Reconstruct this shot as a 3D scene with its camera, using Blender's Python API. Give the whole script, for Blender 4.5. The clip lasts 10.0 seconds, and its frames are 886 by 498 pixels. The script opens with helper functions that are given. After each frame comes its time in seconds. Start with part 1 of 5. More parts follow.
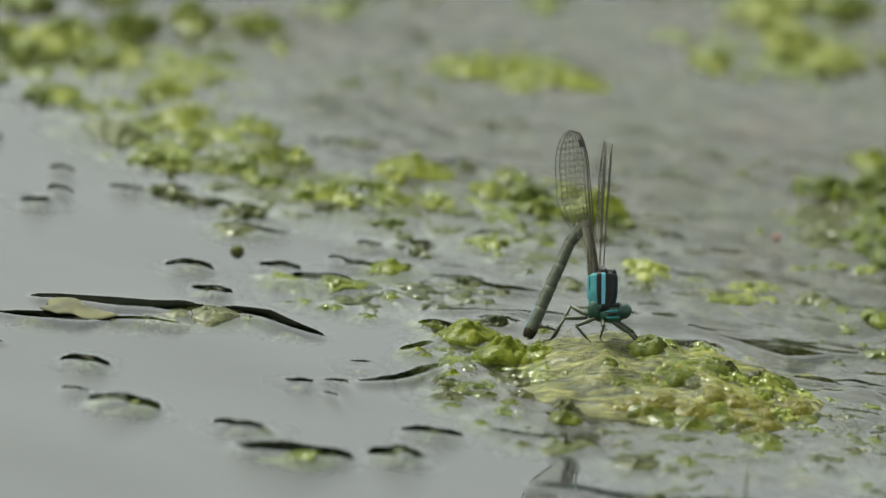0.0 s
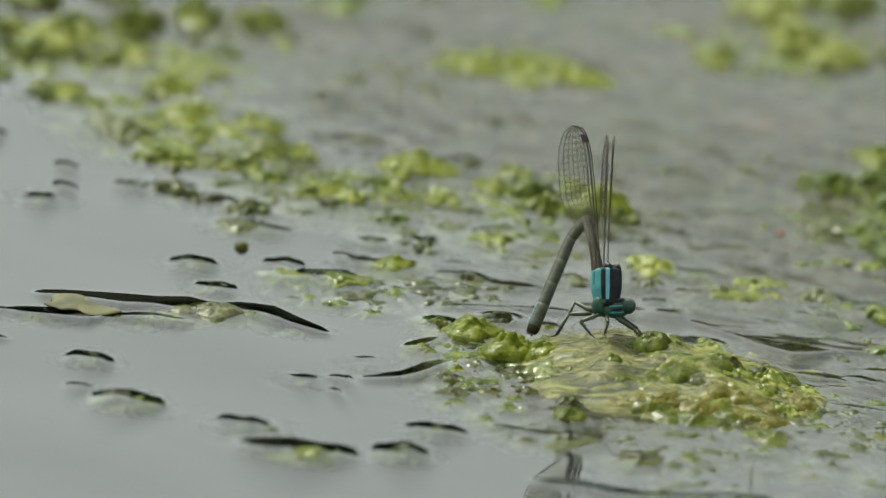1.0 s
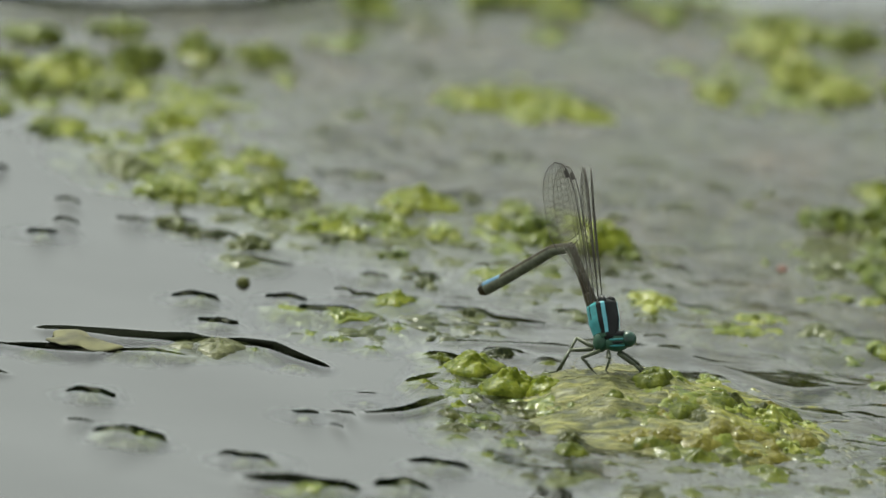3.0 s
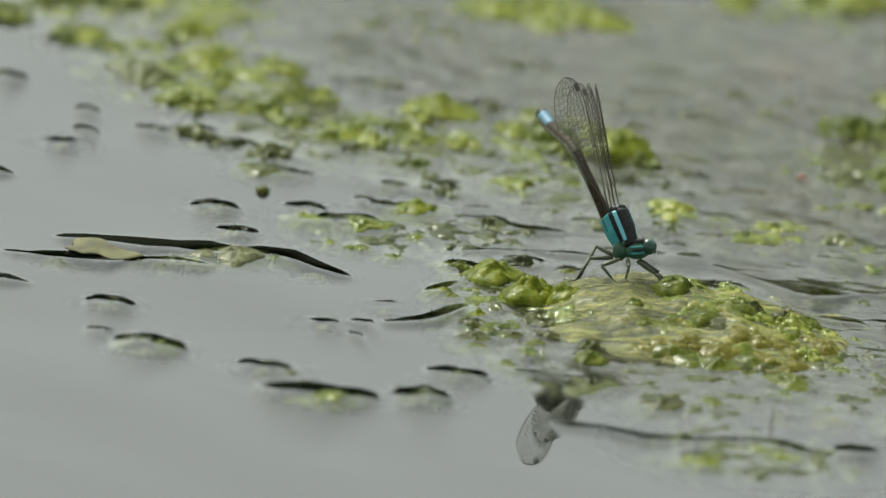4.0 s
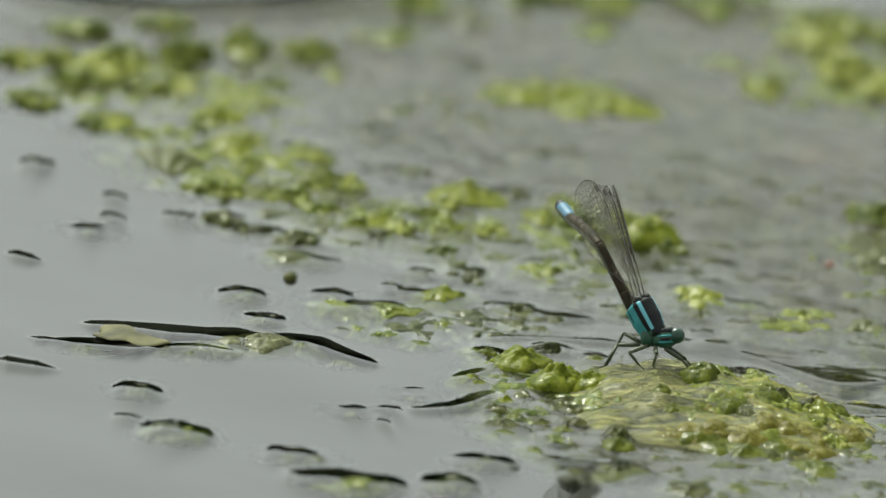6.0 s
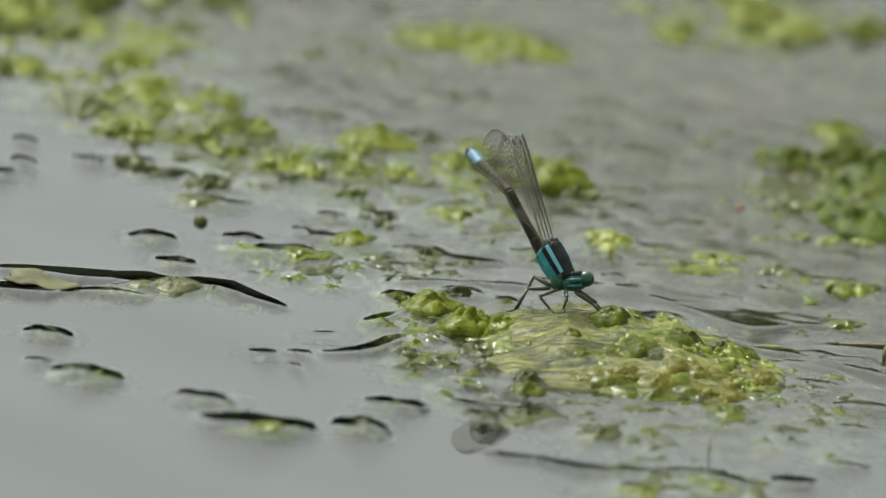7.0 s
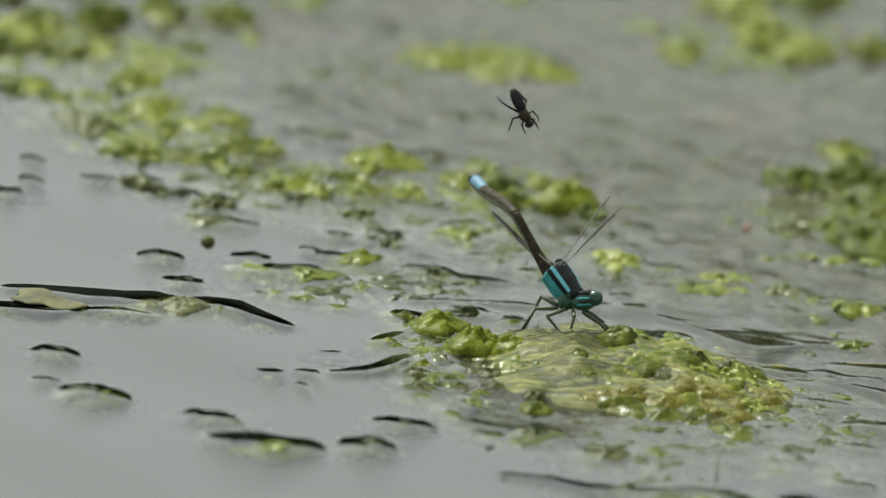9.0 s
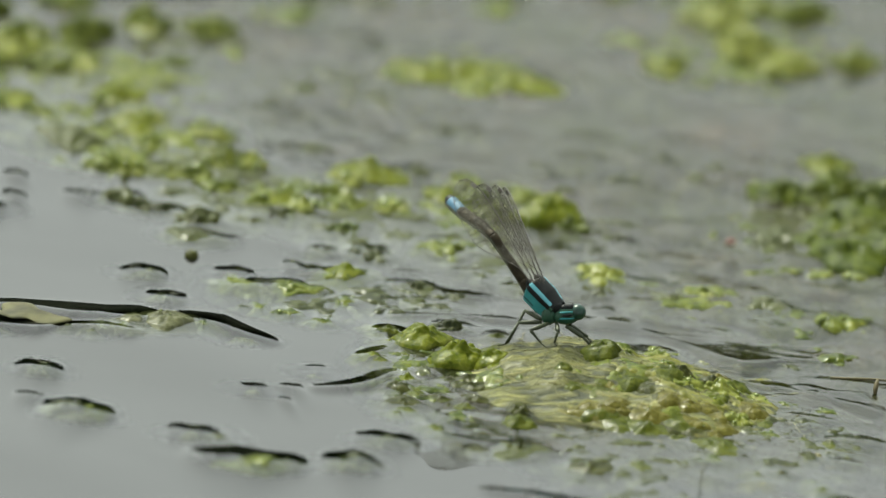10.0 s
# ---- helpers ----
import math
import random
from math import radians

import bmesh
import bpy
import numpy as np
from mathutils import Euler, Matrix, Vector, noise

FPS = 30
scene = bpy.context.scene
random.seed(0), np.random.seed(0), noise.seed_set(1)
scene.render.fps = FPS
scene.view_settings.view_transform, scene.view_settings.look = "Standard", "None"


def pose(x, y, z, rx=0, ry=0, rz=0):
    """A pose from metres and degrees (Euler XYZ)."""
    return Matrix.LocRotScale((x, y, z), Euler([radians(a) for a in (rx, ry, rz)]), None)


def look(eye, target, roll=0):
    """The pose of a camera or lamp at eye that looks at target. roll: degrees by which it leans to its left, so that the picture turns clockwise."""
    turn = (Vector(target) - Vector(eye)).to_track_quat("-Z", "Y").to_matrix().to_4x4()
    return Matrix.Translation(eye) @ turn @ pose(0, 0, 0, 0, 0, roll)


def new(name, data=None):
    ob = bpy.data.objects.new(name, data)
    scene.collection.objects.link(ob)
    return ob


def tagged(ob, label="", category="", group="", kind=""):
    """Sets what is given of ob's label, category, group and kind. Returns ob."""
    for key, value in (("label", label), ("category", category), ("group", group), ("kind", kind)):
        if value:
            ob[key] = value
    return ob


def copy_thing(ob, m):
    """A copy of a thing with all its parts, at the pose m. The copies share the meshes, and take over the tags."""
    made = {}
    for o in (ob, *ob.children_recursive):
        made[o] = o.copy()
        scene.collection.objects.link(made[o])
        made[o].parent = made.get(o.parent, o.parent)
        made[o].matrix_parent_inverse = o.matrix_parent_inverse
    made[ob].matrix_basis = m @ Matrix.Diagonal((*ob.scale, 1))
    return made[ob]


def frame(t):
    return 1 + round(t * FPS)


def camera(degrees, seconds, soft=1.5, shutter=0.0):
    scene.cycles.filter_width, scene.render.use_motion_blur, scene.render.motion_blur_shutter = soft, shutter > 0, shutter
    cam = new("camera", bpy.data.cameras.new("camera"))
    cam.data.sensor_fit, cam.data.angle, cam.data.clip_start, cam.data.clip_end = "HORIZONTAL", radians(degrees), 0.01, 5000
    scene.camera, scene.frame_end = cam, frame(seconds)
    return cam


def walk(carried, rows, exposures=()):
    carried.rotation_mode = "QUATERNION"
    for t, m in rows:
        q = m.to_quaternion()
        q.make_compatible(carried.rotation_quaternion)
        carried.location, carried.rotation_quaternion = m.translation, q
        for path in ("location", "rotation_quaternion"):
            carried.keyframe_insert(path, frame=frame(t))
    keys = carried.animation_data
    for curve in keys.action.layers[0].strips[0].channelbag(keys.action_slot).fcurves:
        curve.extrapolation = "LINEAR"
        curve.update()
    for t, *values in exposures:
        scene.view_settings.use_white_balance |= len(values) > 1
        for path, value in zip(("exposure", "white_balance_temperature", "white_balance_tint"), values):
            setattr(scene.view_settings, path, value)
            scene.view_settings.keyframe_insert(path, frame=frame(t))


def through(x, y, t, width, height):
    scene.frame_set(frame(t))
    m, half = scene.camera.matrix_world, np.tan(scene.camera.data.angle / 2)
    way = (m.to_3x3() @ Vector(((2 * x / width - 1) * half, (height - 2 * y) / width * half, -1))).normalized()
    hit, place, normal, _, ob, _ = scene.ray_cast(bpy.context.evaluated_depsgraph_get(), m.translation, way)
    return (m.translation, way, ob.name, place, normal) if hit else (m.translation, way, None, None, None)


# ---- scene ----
# One damselfly on a floating algae mat in a pond, seen through a long lens from the bank.
ELEV, LEAN, REACH = 19.0, 6.0, 2.4
MM = 0.001

# ---- camera ----
cam = camera(2.807, 10.0, soft=1.5)
AWAY = Vector((0, math.cos(radians(ELEV)), -math.sin(radians(ELEV))))
EYE = -REACH * AWAY
AIM = look(EYE, (0, 0, 0), LEAN)
SIDE, RISE = AIM.to_3x3() @ Vector((1, 0, 0)), AIM.to_3x3() @ Vector((0, 1, 0))
# seconds, degrees to the left, degrees up
TURNS = (
    (0.0, 0.0000, 0.0000), (0.2, -0.0027, 0.0000), (0.3, -0.0018, 0.0000), (0.5, 0.0215, -0.0716), (0.7, 0.0286, -0.0627), (1.0, 0.0134, -0.0125), (1.3, 0.0143, -0.0358),
    (1.5, 0.0036, -0.0627), (1.7, -0.0036, -0.0716), (2.0, -0.0125, -0.0412), (2.2, -0.0143, 0.0036),
)
TURNS += (
    (3.3, 0.0412, 0.1074), (3.5, 0.0573, 0.0215), (3.7, 0.0644, -0.0931), (4.0, 0.0806, -0.1898), (4.2, 0.0967, -0.1808), (4.5, 0.1181, -0.0412),
    (4.7, 0.1396, 0.0483), (5.0, 0.1665, 0.0734), (5.2, 0.1844, 0.0806),
)
TURNS += (
    (6.3, 0.1414, 0.0841), (6.5, 0.0752, 0.0269), (6.7, -0.0018, -0.0286), (7.0, -0.1164, -0.0931), (7.2, -0.1468, -0.1110), (7.5, -0.1486, -0.1128),
    (7.7, -0.1217, -0.0752), (8.0, -0.0823, 0.1056), (8.2, -0.0627, 0.1719), (8.5, -0.0555, 0.1575), (8.7, -0.0644, 0.0967), (9.0, -0.0931, -0.0304),
    (9.2, -0.1146, -0.0680), (9.5, -0.1343, -0.0877), (9.7, -0.1486, -0.0537), (10.0, -0.1450, 0.0143),
)
walk(cam, [(t, AIM @ pose(0, 0, 0, up, left, 0)) for t, left, up in TURNS], exposures=[(0.0, 1.38, 6640, -2), (10.0, 1.38, 6640, -2)])
cam.data.dof.use_dof = True
cam.data.dof.focus_distance = 2.362
cam.data.dof.aperture_fstop = 16.0

# ---- light ----
SUN_UP, SUN_ROUND = 55.0, -40.0
world = bpy.data.worlds.new("sky")
scene.world = world
world.use_nodes = True
wn, wl = world.node_tree.nodes, world.node_tree.links
sky = wn.new("ShaderNodeTexSky")
sky.sky_type, sky.sun_disc = "NISHITA", False
sky.sun_elevation, sky.sun_rotation = radians(SUN_UP), radians(SUN_ROUND)
sky.air_density, sky.dust_density = 1.0, 4.0
haze = wn.new("ShaderNodeHueSaturation")
haze.inputs["Saturation"].default_value = 0.15
wl.new(sky.outputs[0], haze.inputs["Color"])
wl.new(haze.outputs[0], wn["Background"].inputs[0])
wn["Background"].inputs[1].default_value = 0.15
sun_data = bpy.data.lights.new("sun", "SUN")
sun_data.energy, sun_data.angle, sun_data.color = 3.0, radians(2.0), (1.0, 0.95, 0.86)
sun = new("sun", sun_data)
a, e = radians(SUN_ROUND), radians(SUN_UP)
sun.matrix_world = look(Vector((math.sin(a) * math.cos(e), math.cos(a) * math.cos(e), math.sin(e))) * 5, (0, 0, 0))


# the big mat: middle, half axes, height and draught in millimetres
MOUND_X, MOUND_Y = 25.5, -43.5
MOUND_RX, MOUND_RY, MOUND_H, MOUND_SINK = (18.0, 31.0), (20.0, 18.0), 4.65, 0.75
MOUND_COS, MOUND_SIN = math.cos(radians(-17.0)), math.sin(radians(-17.0))

# murky water: its colour, and the depth at which algae are painted wholly in it
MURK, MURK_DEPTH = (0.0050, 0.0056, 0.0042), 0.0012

# ---- materials ----
def nodes_of(name):
    m = bpy.data.materials.new(name)
    m.use_nodes = True
    return m, m.node_tree.nodes, m.node_tree.links, m.node_tree.nodes["Principled BSDF"]


def ramp_of(n, stops):
    r = n.new("ShaderNodeValToRGB")
    while len(r.color_ramp.elements) < len(stops):
        r.color_ramp.elements.new(0.5)
    for el, (at, c) in zip(r.color_ramp.elements, stops):
        el.position, el.color = at, (*c, 1)
    return r


def noise_of(n, l, scale, detail=4.0, rough=0.55, coord="Object", distort=0.0, stretch=None):
    tc = n.new("ShaderNodeTexCoord")
    tex = n.new("ShaderNodeTexNoise")
    tex.inputs["Scale"].default_value, tex.inputs["Detail"].default_value = scale, detail
    tex.inputs["Roughness"].default_value, tex.inputs["Distortion"].default_value = rough, distort
    out = tc.outputs[coord]
    if stretch:
        mp = n.new("ShaderNodeMapping")
        mp.inputs["Scale"].default_value = stretch
        l.new(out, mp.inputs[0])
        out = mp.outputs[0]
    l.new(out, tex.inputs["Vector"])
    return tex


def bump_of(n, l, bsdf, height, strength, distance):
    b = n.new("ShaderNodeBump")
    b.inputs["Strength"].default_value, b.inputs["Distance"].default_value = strength, distance
    l.new(height, b.inputs["Height"])
    l.new(b.outputs[0], bsdf.inputs["Normal"])
    return b


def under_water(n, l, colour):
    """The murky water's dimming painted into the colour: it goes over into the murk with the depth under the surface.
    """
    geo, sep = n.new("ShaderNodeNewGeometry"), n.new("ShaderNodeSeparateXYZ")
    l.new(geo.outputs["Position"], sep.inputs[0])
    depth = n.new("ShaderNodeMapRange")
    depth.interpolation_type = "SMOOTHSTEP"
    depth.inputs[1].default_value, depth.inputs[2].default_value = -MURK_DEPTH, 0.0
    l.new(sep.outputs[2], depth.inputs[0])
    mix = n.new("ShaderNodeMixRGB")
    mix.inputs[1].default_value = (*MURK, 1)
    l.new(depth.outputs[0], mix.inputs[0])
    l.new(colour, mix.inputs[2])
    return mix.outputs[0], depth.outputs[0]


def share_of(n, l, amount, factor):
    """A number times a factor that runs over the surface."""
    mul = n.new("ShaderNodeMath")
    mul.operation = "MULTIPLY"
    mul.inputs[1].default_value = amount
    l.new(factor, mul.inputs[0])
    return mul.outputs[0]


def algae_material(name, dark, mid, bright, gloss=0.42, through=0.32, coat=0.22, wet=0.20):
    m, n, l, p = nodes_of(name)
    broad = noise_of(n, l, 220.0, 3.0, 0.6)
    fine = noise_of(n, l, 1000.0, 4.0, 0.65, distort=0.6)
    geo = n.new("ShaderNodeNewGeometry")
    mix = n.new("ShaderNodeMath")
    mix.operation = "MULTIPLY_ADD"
    mix.inputs[1].default_value = 0.25
    l.new(geo.outputs["Random Per Island"], mix.inputs[0])
    add = n.new("ShaderNodeMath")
    add.operation = "MULTIPLY_ADD"
    add.inputs[1].default_value = 0.85
    l.new(fine.outputs[0], add.inputs[0])
    sub = n.new("ShaderNodeMath")
    sub.operation = "MULTIPLY"
    sub.inputs[1].default_value = 0.45
    l.new(broad.outputs[0], sub.inputs[0])
    l.new(sub.outputs[0], mix.inputs[2])
    l.new(mix.outputs[0], add.inputs[2])
    r = ramp_of(n, ((0.46, dark), (0.65, mid), (0.86, bright)))
    l.new(add.outputs[0], r.inputs[0])
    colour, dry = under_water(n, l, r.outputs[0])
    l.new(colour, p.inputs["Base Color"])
    p.inputs["Roughness"].default_value = gloss
    p.inputs["IOR"].default_value = 1.34
    l.new(share_of(n, l, 0.16, dry), p.inputs["Specular IOR Level"])
    l.new(share_of(n, l, coat, dry), p.inputs["Coat Weight"])
    p.inputs["Coat Roughness"].default_value = wet
    b = bump_of(n, l, p, fine.outputs[0], 0.5, 0.0004)
    beads = noise_of(n, l, 2600.0, 2.0, 0.5)
    wetness = n.new("ShaderNodeBump")
    wetness.inputs["Strength"].default_value, wetness.inputs["Distance"].default_value = 0.4, 0.00012
    l.new(beads.outputs[0], wetness.inputs["Height"])
    l.new(wetness.outputs[0], p.inputs["Coat Normal"])
    tr = n.new("ShaderNodeBsdfTranslucent")
    l.new(colour, tr.inputs[0])
    l.new(b.outputs[0], tr.inputs["Normal"])
    sh = n.new("ShaderNodeMixShader")
    sh.inputs[0].default_value = through
    l.new(p.outputs[0], sh.inputs[1])
    l.new(tr.outputs[0], sh.inputs[2])
    l.new(sh.outputs[0], n["Material Output"].inputs[0])
    return m


ALGAE = (
    algae_material("olive_algae", (0.0055, 0.0085, 0.0010), (0.0190, 0.0250, 0.0045), (0.0470, 0.0554, 0.0123)),
    algae_material("green_algae", (0.0080, 0.0160, 0.0005), (0.0330, 0.0500, 0.0017), (0.0950, 0.1130, 0.0100)),
    algae_material("bright_algae", (0.0110, 0.0220, 0.0004), (0.0540, 0.0740, 0.0018), (0.1400, 0.1560, 0.0220)),
    algae_material("yellow_algae", (0.0240, 0.0300, 0.0016), (0.0704, 0.0743, 0.0069), (0.1409, 0.1418, 0.0275)),
)


def mat_material():
    m, n, l, p = nodes_of("pale_fibre_mat")
    fibre = noise_of(n, l, 420.0, 5.0, 0.65, distort=1.2, stretch=(0.45, 1.6, 1.0))
    patch = noise_of(n, l, 110.0, 3.0, 0.6)
    r = ramp_of(n, ((0.38, (0.014, 0.018, 0.002)), (0.52, (0.064, 0.064, 0.012)), (0.68, (0.180, 0.172, 0.055))))
    g = ramp_of(n, ((0.40, (0.55, 0.60, 0.30)), (0.62, (1.0, 1.0, 1.0))))
    mul = n.new("ShaderNodeMixRGB")
    mul.blend_type = "MULTIPLY"
    mul.inputs[0].default_value = 1.0
    l.new(fibre.outputs[0], r.inputs[0])
    l.new(patch.outputs[0], g.inputs[0])
    l.new(r.outputs[0], mul.inputs[1])
    l.new(g.outputs[0], mul.inputs[2])
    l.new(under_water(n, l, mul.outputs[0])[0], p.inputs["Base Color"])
    p.inputs["Roughness"].default_value = 0.55
    p.inputs["Specular IOR Level"].default_value = 0.2
    p.inputs["Coat Weight"].default_value = 0.02
    p.inputs["Coat Roughness"].default_value = 0.25
    bump_of(n, l, p, fibre.outputs[0], 0.9, 0.0010)
    return m


def water_material():
    m, n, l, p = nodes_of("pond_water")
    # scum film: a pale skin that lies over the shallow far side
    tc = n.new("ShaderNodeTexCoord")
    sep = n.new("ShaderNodeSeparateXYZ")
    l.new(tc.outputs["Object"], sep.inputs[0])
    line = n.new("ShaderNodeMath")
    line.operation = "MULTIPLY_ADD"
    line.inputs[1].default_value = 0.95
    l.new(sep.outputs[0], line.inputs[0])
    l.new(sep.outputs[1], line.inputs[2])
    warp = noise_of(n, l, 38.0, 5.0, 0.6, distort=0.5, stretch=(1.0, 0.6, 1.0))
    wv = n.new("ShaderNodeMath")
    wv.operation = "MULTIPLY_ADD"
    wv.inputs[1].default_value = 0.11
    l.new(warp.outputs[0], wv.inputs[0])
    l.new(line.outputs[0], wv.inputs[2])
    film = n.new("ShaderNodeMapRange")
    film.interpolation_type = "SMOOTHSTEP"
    film.inputs[1].default_value, film.inputs[2].default_value = 0.020, 0.120
    film.inputs[3].default_value, film.inputs[4].default_value = 0.0, 0.75
    l.new(wv.outputs[0], film.inputs[0])
    edge = n.new("ShaderNodeMath")
    edge.operation = "MULTIPLY_ADD"
    edge.inputs[1].default_value = -0.336
    l.new(sep.outputs[0], edge.inputs[0])
    l.new(sep.outputs[1], edge.inputs[2])
    beyond = n.new("ShaderNodeMapRange")
    beyond.interpolation_type = "SMOOTHSTEP"
    beyond.inputs[1].default_value, beyond.inputs[2].default_value = 0.112, 0.122
    beyond.inputs[3].default_value, beyond.inputs[4].default_value = 1.0, 0.0
    l.new(edge.outputs[0], beyond.inputs[0])
    both = n.new("ShaderNodeMath")
    both.operation = "MULTIPLY"
    l.new(film.outputs[0], both.inputs[0])
    l.new(beyond.outputs[0], both.inputs[1])
    # the skin ends in a ragged round edge well away from the mat
    span = n.new("ShaderNodeVectorMath")
    span.operation = "LENGTH"
    l.new(tc.outputs["Object"], span.inputs[0])
    ragged = noise_of(n, l, 9.0, 5.0, 0.6)
    reach = n.new("ShaderNodeMath")
    reach.operation = "MULTIPLY_ADD"
    reach.inputs[1].default_value = 0.5
    l.new(ragged.outputs[0], reach.inputs[0])
    l.new(span.outputs["Value"], reach.inputs[2])
    limit = n.new("ShaderNodeMapRange")
    limit.interpolation_type = "SMOOTHSTEP"
    limit.inputs[1].default_value, limit.inputs[2].default_value = 0.62, 0.80
    limit.inputs[3].default_value, limit.inputs[4].default_value = 1.0, 0.0
    l.new(reach.outputs[0], limit.inputs[0])
    inside = n.new("ShaderNodeMath")
    inside.operation = "MULTIPLY"
    l.new(both.outputs[0], inside.inputs[0])
    l.new(limit.outputs[0], inside.inputs[1])
    both = inside
    off = n.new("ShaderNodeVectorMath")
    off.operation = "SUBTRACT"
    off.inputs[1].default_value = ((MOUND_X + 6.0) * MM, (MOUND_Y - 6.0) * MM, 0)
    l.new(tc.outputs["Object"], off.inputs[0])
    ell = n.new("ShaderNodeVectorMath")
    ell.operation = "MULTIPLY"
    ell.inputs[1].default_value = (1 / 0.034, 1 / 0.030, 0)
    l.new(off.outputs[0], ell.inputs[0])
    far = n.new("ShaderNodeVectorMath")
    far.operation = "LENGTH"
    l.new(ell.outputs[0], far.inputs[0])
    wav = n.new("ShaderNodeMath")
    wav.operation = "MULTIPLY_ADD"
    wav.inputs[1].default_value = -0.9
    l.new(warp.outputs[0], wav.inputs[0])
    l.new(far.outputs["Value"], wav.inputs[2])
    apron = n.new("ShaderNodeMapRange")
    apron.interpolation_type = "SMOOTHSTEP"
    apron.inputs[1].default_value, apron.inputs[2].default_value = 0.30, 0.62
    apron.inputs[3].default_value, apron.inputs[4].default_value = 0.40, 0.0
    l.new(wav.outputs[0], apron.inputs[0])
    top = n.new("ShaderNodeMath")
    top.operation = "MAXIMUM"
    l.new(both.outputs[0], top.inputs[0])
    l.new(apron.outputs[0], top.inputs[1])
    film = top
    grain = noise_of(n, l, 320.0, 5.0, 0.7, distort=0.8, stretch=(1.0, 0.5, 1.0))
    fc = ramp_of(n, ((0.35, (0.006, 0.0065, 0.003)), (0.55, (0.020, 0.0195, 0.0085)), (0.75, (0.044, 0.041, 0.021))))
    l.new(grain.outputs[0], fc.inputs[0])
    stain = noise_of(n, l, 55.0, 4.0, 0.6)
    sr = ramp_of(n, ((0.30, (1.5, 1.15, 1.2)), (0.45, (1.0, 1.0, 1.0)), (0.65, (0.85, 1.05, 0.35))))
    l.new(stain.outputs[0], sr.inputs[0])
    tint = n.new("ShaderNodeMixRGB")
    tint.blend_type = "MULTIPLY"
    tint.inputs[0].default_value = 1.0
    l.new(fc.outputs[0], tint.inputs[1])
    l.new(sr.outputs[0], tint.inputs[2])
    fc = tint
    skin = n.new("ShaderNodeBsdfDiffuse")
    l.new(fc.outputs[0], skin.inputs[0])
    clear = n.new("ShaderNodeBsdfTransparent")
    clear.inputs[0].default_value = (0.62, 0.66, 0.56, 1)
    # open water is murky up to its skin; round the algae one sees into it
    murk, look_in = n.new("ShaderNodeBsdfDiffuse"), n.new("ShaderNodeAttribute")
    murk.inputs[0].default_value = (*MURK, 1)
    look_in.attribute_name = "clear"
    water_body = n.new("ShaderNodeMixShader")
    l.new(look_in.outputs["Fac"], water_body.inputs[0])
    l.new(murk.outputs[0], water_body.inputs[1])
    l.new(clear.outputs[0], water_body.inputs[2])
    body = n.new("ShaderNodeMixShader")
    l.new(film.outputs[0], body.inputs[0])
    l.new(water_body.outputs[0], body.inputs[1])
    l.new(skin.outputs[0], body.inputs[2])
    rough = n.new("ShaderNodeMapRange")
    rough.inputs[1].default_value, rough.inputs[2].default_value = 0.0, 0.75
    rough.inputs[3].default_value, rough.inputs[4].default_value = 0.012, 0.15
    l.new(film.outputs[0], rough.inputs[0])
    dist = n.new("ShaderNodeMath")
    dist.operation = "MULTIPLY"
    l.new(film.outputs[0], dist.inputs[0])
    l.new(grain.outputs[0], dist.inputs[1])
    mirror = n.new("ShaderNodeBsdfAnisotropic")
    mirror.inputs["Color"].default_value = (1, 1, 1, 1)
    l.new(rough.outputs[0], mirror.inputs["Roughness"])
    b = bump_of(n, l, mirror, dist.outputs[0], 0.35, 0.0008)
    l.new(b.outputs[0], skin.inputs["Normal"])
    fresnel = n.new("ShaderNodeFresnel")
    fresnel.inputs[0].default_value = 1.333
    l.new(b.outputs[0], fresnel.inputs["Normal"])
    # the scum breaks the mirror of the water
    dull, gloss = n.new("ShaderNodeMath"), n.new("ShaderNodeMath")
    dull.operation, gloss.operation = "MULTIPLY_ADD", "MULTIPLY"
    dull.inputs[1].default_value, dull.inputs[2].default_value = -0.36, 1.0
    l.new(film.outputs[0], dull.inputs[0])
    l.new(fresnel.outputs[0], gloss.inputs[0])
    l.new(dull.outputs[0], gloss.inputs[1])
    face = n.new("ShaderNodeMixShader")
    l.new(gloss.outputs[0], face.inputs[0])
    l.new(body.outputs[0], face.inputs[1])
    l.new(mirror.outputs[0], face.inputs[2])
    l.new(face.outputs[0], n["Material Output"].inputs[0])
    n.remove(p)
    return m


def plain(name, colour, rough=0.4, metal=0.0, spread=0.25, scale=900.0, coat=0.0, shine=0.22):
    m, n, l, p = nodes_of(name)
    tex = noise_of(n, l, scale, 3.0)
    lo, hi = [c * (1 - spread) for c in colour], [min(1.0, c * (1 + spread)) for c in colour]
    r = ramp_of(n, ((0.35, lo), (0.65, hi)))
    l.new(tex.outputs[0], r.inputs[0])
    l.new(r.outputs[0], p.inputs["Base Color"])
    p.inputs["Roughness"].default_value, p.inputs["Metallic"].default_value = rough, metal
    p.inputs["Coat Weight"].default_value = coat
    p.inputs["Specular IOR Level"].default_value = shine
    bump_of(n, l, p, tex.outputs[0], 0.2, 0.0001)
    return m


